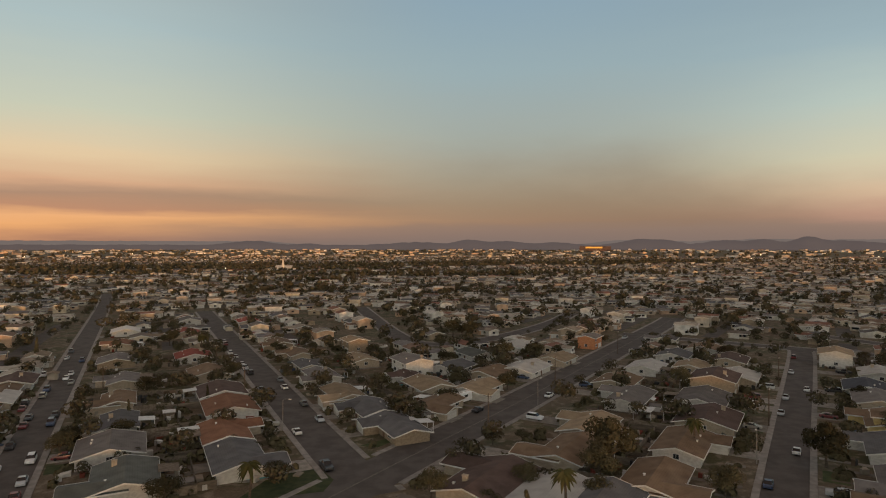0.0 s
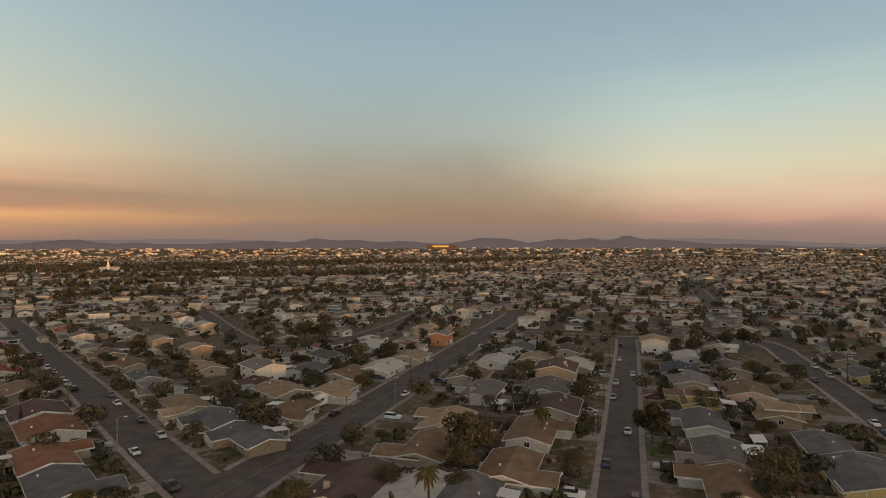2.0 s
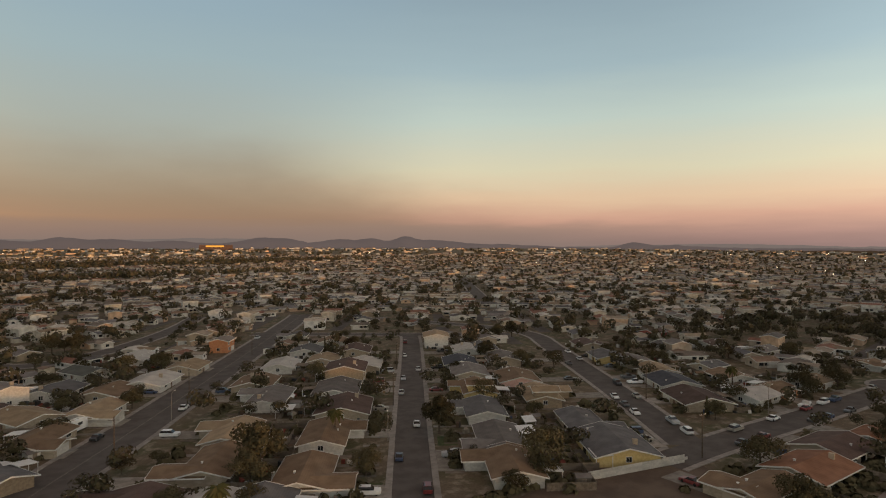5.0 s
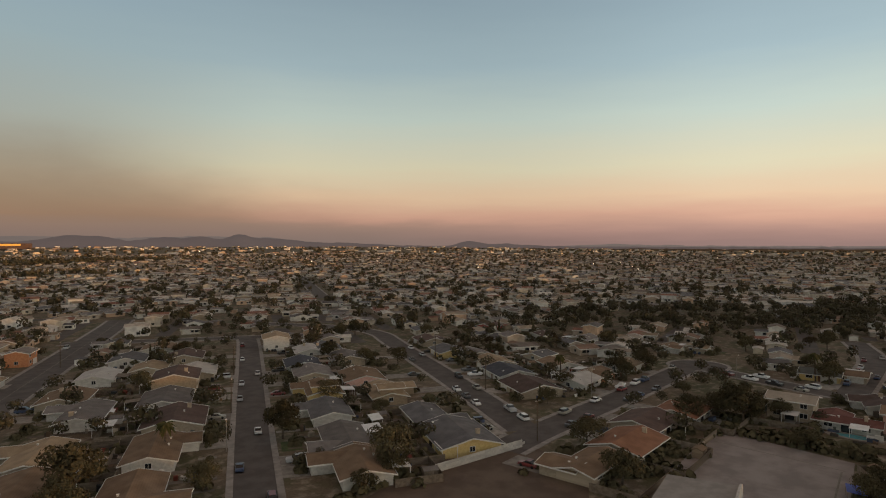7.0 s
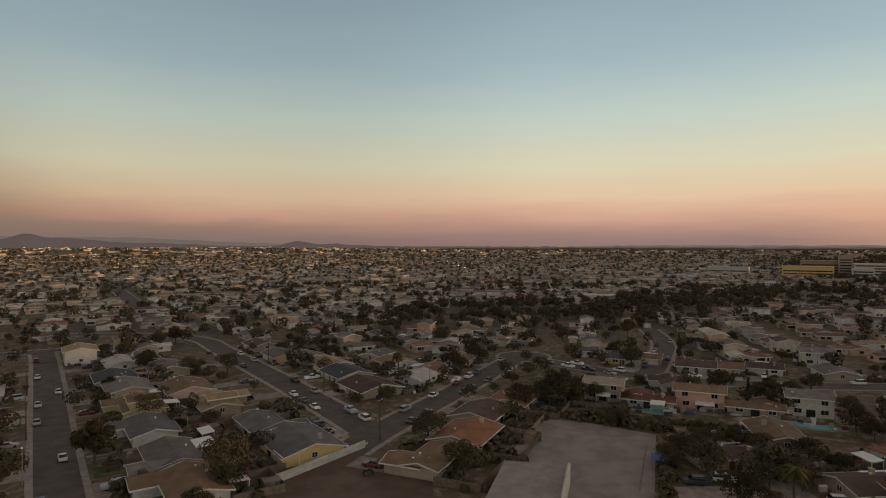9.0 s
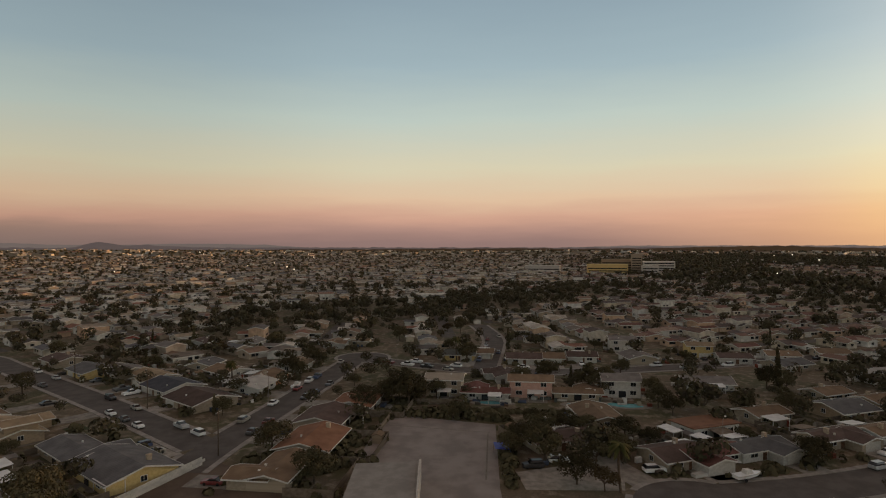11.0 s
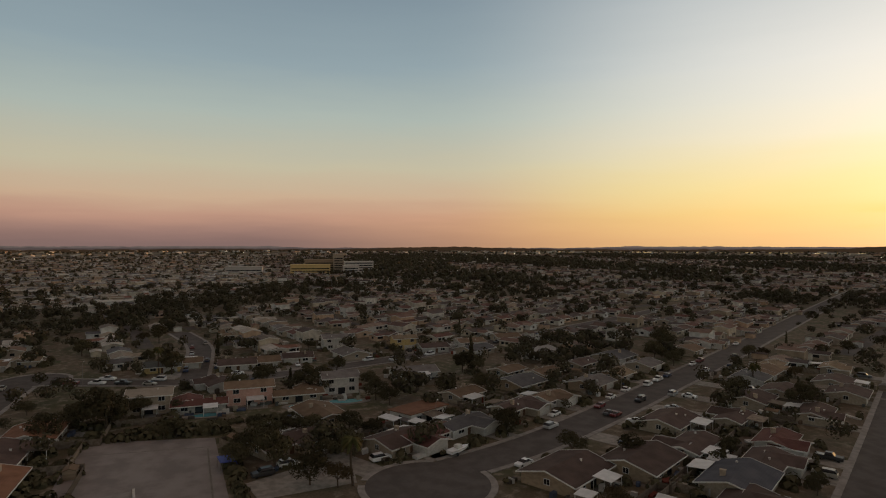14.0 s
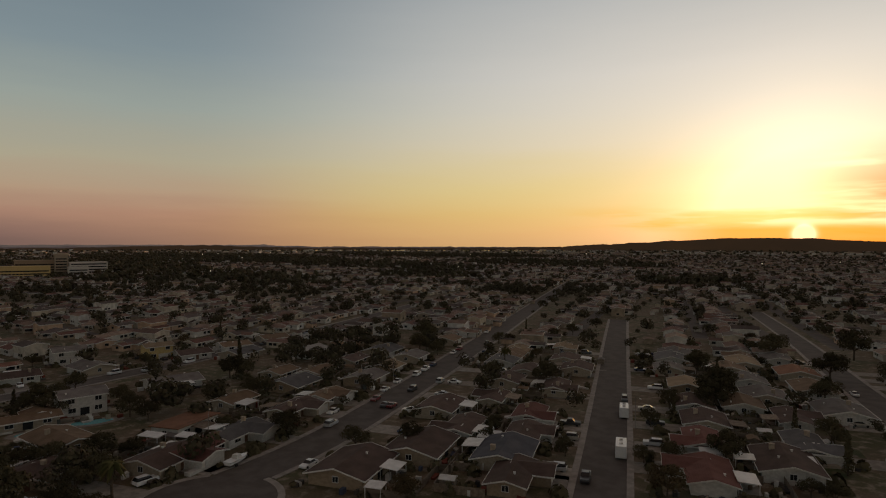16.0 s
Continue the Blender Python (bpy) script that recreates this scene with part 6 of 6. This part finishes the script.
# sunset reflected in a far facade, put in as emission; no lamps there
SUNGLINT = material("sunglint_glow", 0.5)[0]
b = SUNGLINT.node_tree.nodes["Principled BSDF"]
b.inputs["Base Color"].default_value = (0.02, 0.015, 0.01, 1)
b.inputs["Emission Color"].default_value, b.inputs["Emission Strength"].default_value = (1.0, 0.40, 0.05, 1), 0.75
arena = tagged(new("arena"), "long low building with a facade glowing like reflected sunset", "building")
q = compass(14.6) * 3700
arena.matrix_basis = pose(q.x, q.y, ground_rise(q.x, q.y) - 1.0, 0, 0, -14.6)
bm = bmesh.new(); box(bm, -90, 90, 0, 60, 0, 33); part("wall", bm, ROOF["dark"], arena)
bm = bmesh.new(); box(bm, -55, 42, -2, -0.1, 21, 30); part("sunglint_facade", bm, SUNGLINT, arena, "yellow glow in place of sunset reflected in the facade")

LAMP = material("lamp_glow", 0.5)[0]
b = LAMP.node_tree.nodes["Principled BSDF"]
b.inputs["Emission Color"].default_value, b.inputs["Emission Strength"].default_value = (1.0, 0.85, 0.6, 1), 3.0
vs, fs = [], []
for _ in range(70):
    q = compass(rng.uniform(-40, 178)) * rng.uniform(900, 3600)
    z, s = ground_rise(q.x, q.y) + rng.uniform(5, 11), 0.5 + q.length / 3500
    k = len(vs)
    vs += [(q.x + s * a, q.y + s * b, z + s * c) for a, b, c in ((1, 0, 0), (0, 1, 0), (-1, 0, 0), (0, -1, 0), (0, 0, 1), (0, 0, -1))]
    fs += [(k + i, k + (i + 1) % 4, k + 4) for i in range(4)] + [(k + (i + 1) % 4, k + i, k + 5) for i in range(4)]
tagged(new("distant_lamps", mesh_of("distant_lamps", vs, fs, [LAMP])), "small bright street lamps far off", "lamps", kind="stuff")

# a strip of the bay before the far headland
WATER = surface("bay_water", (0.05, 0.055, 0.06), (0.07, 0.075, 0.08), rough=0.12, bump=0.02, spec=0.6, scale=0.01, fine=0.2)
bm = bmesh.new()
ring = [[bm.verts.new((compass(a) * r).to_tuple()[:2] + (0.6,)) for r in (3520, 3925)] for a in range(96, 152, 2)]
for a, b in zip(ring, ring[1:]):
    bm.faces.new((a[0], a[1], b[1], b[0]))
tagged(part("water", bm, WATER, label="thin strip of still bay water before the headland"), category="water", kind="structure")
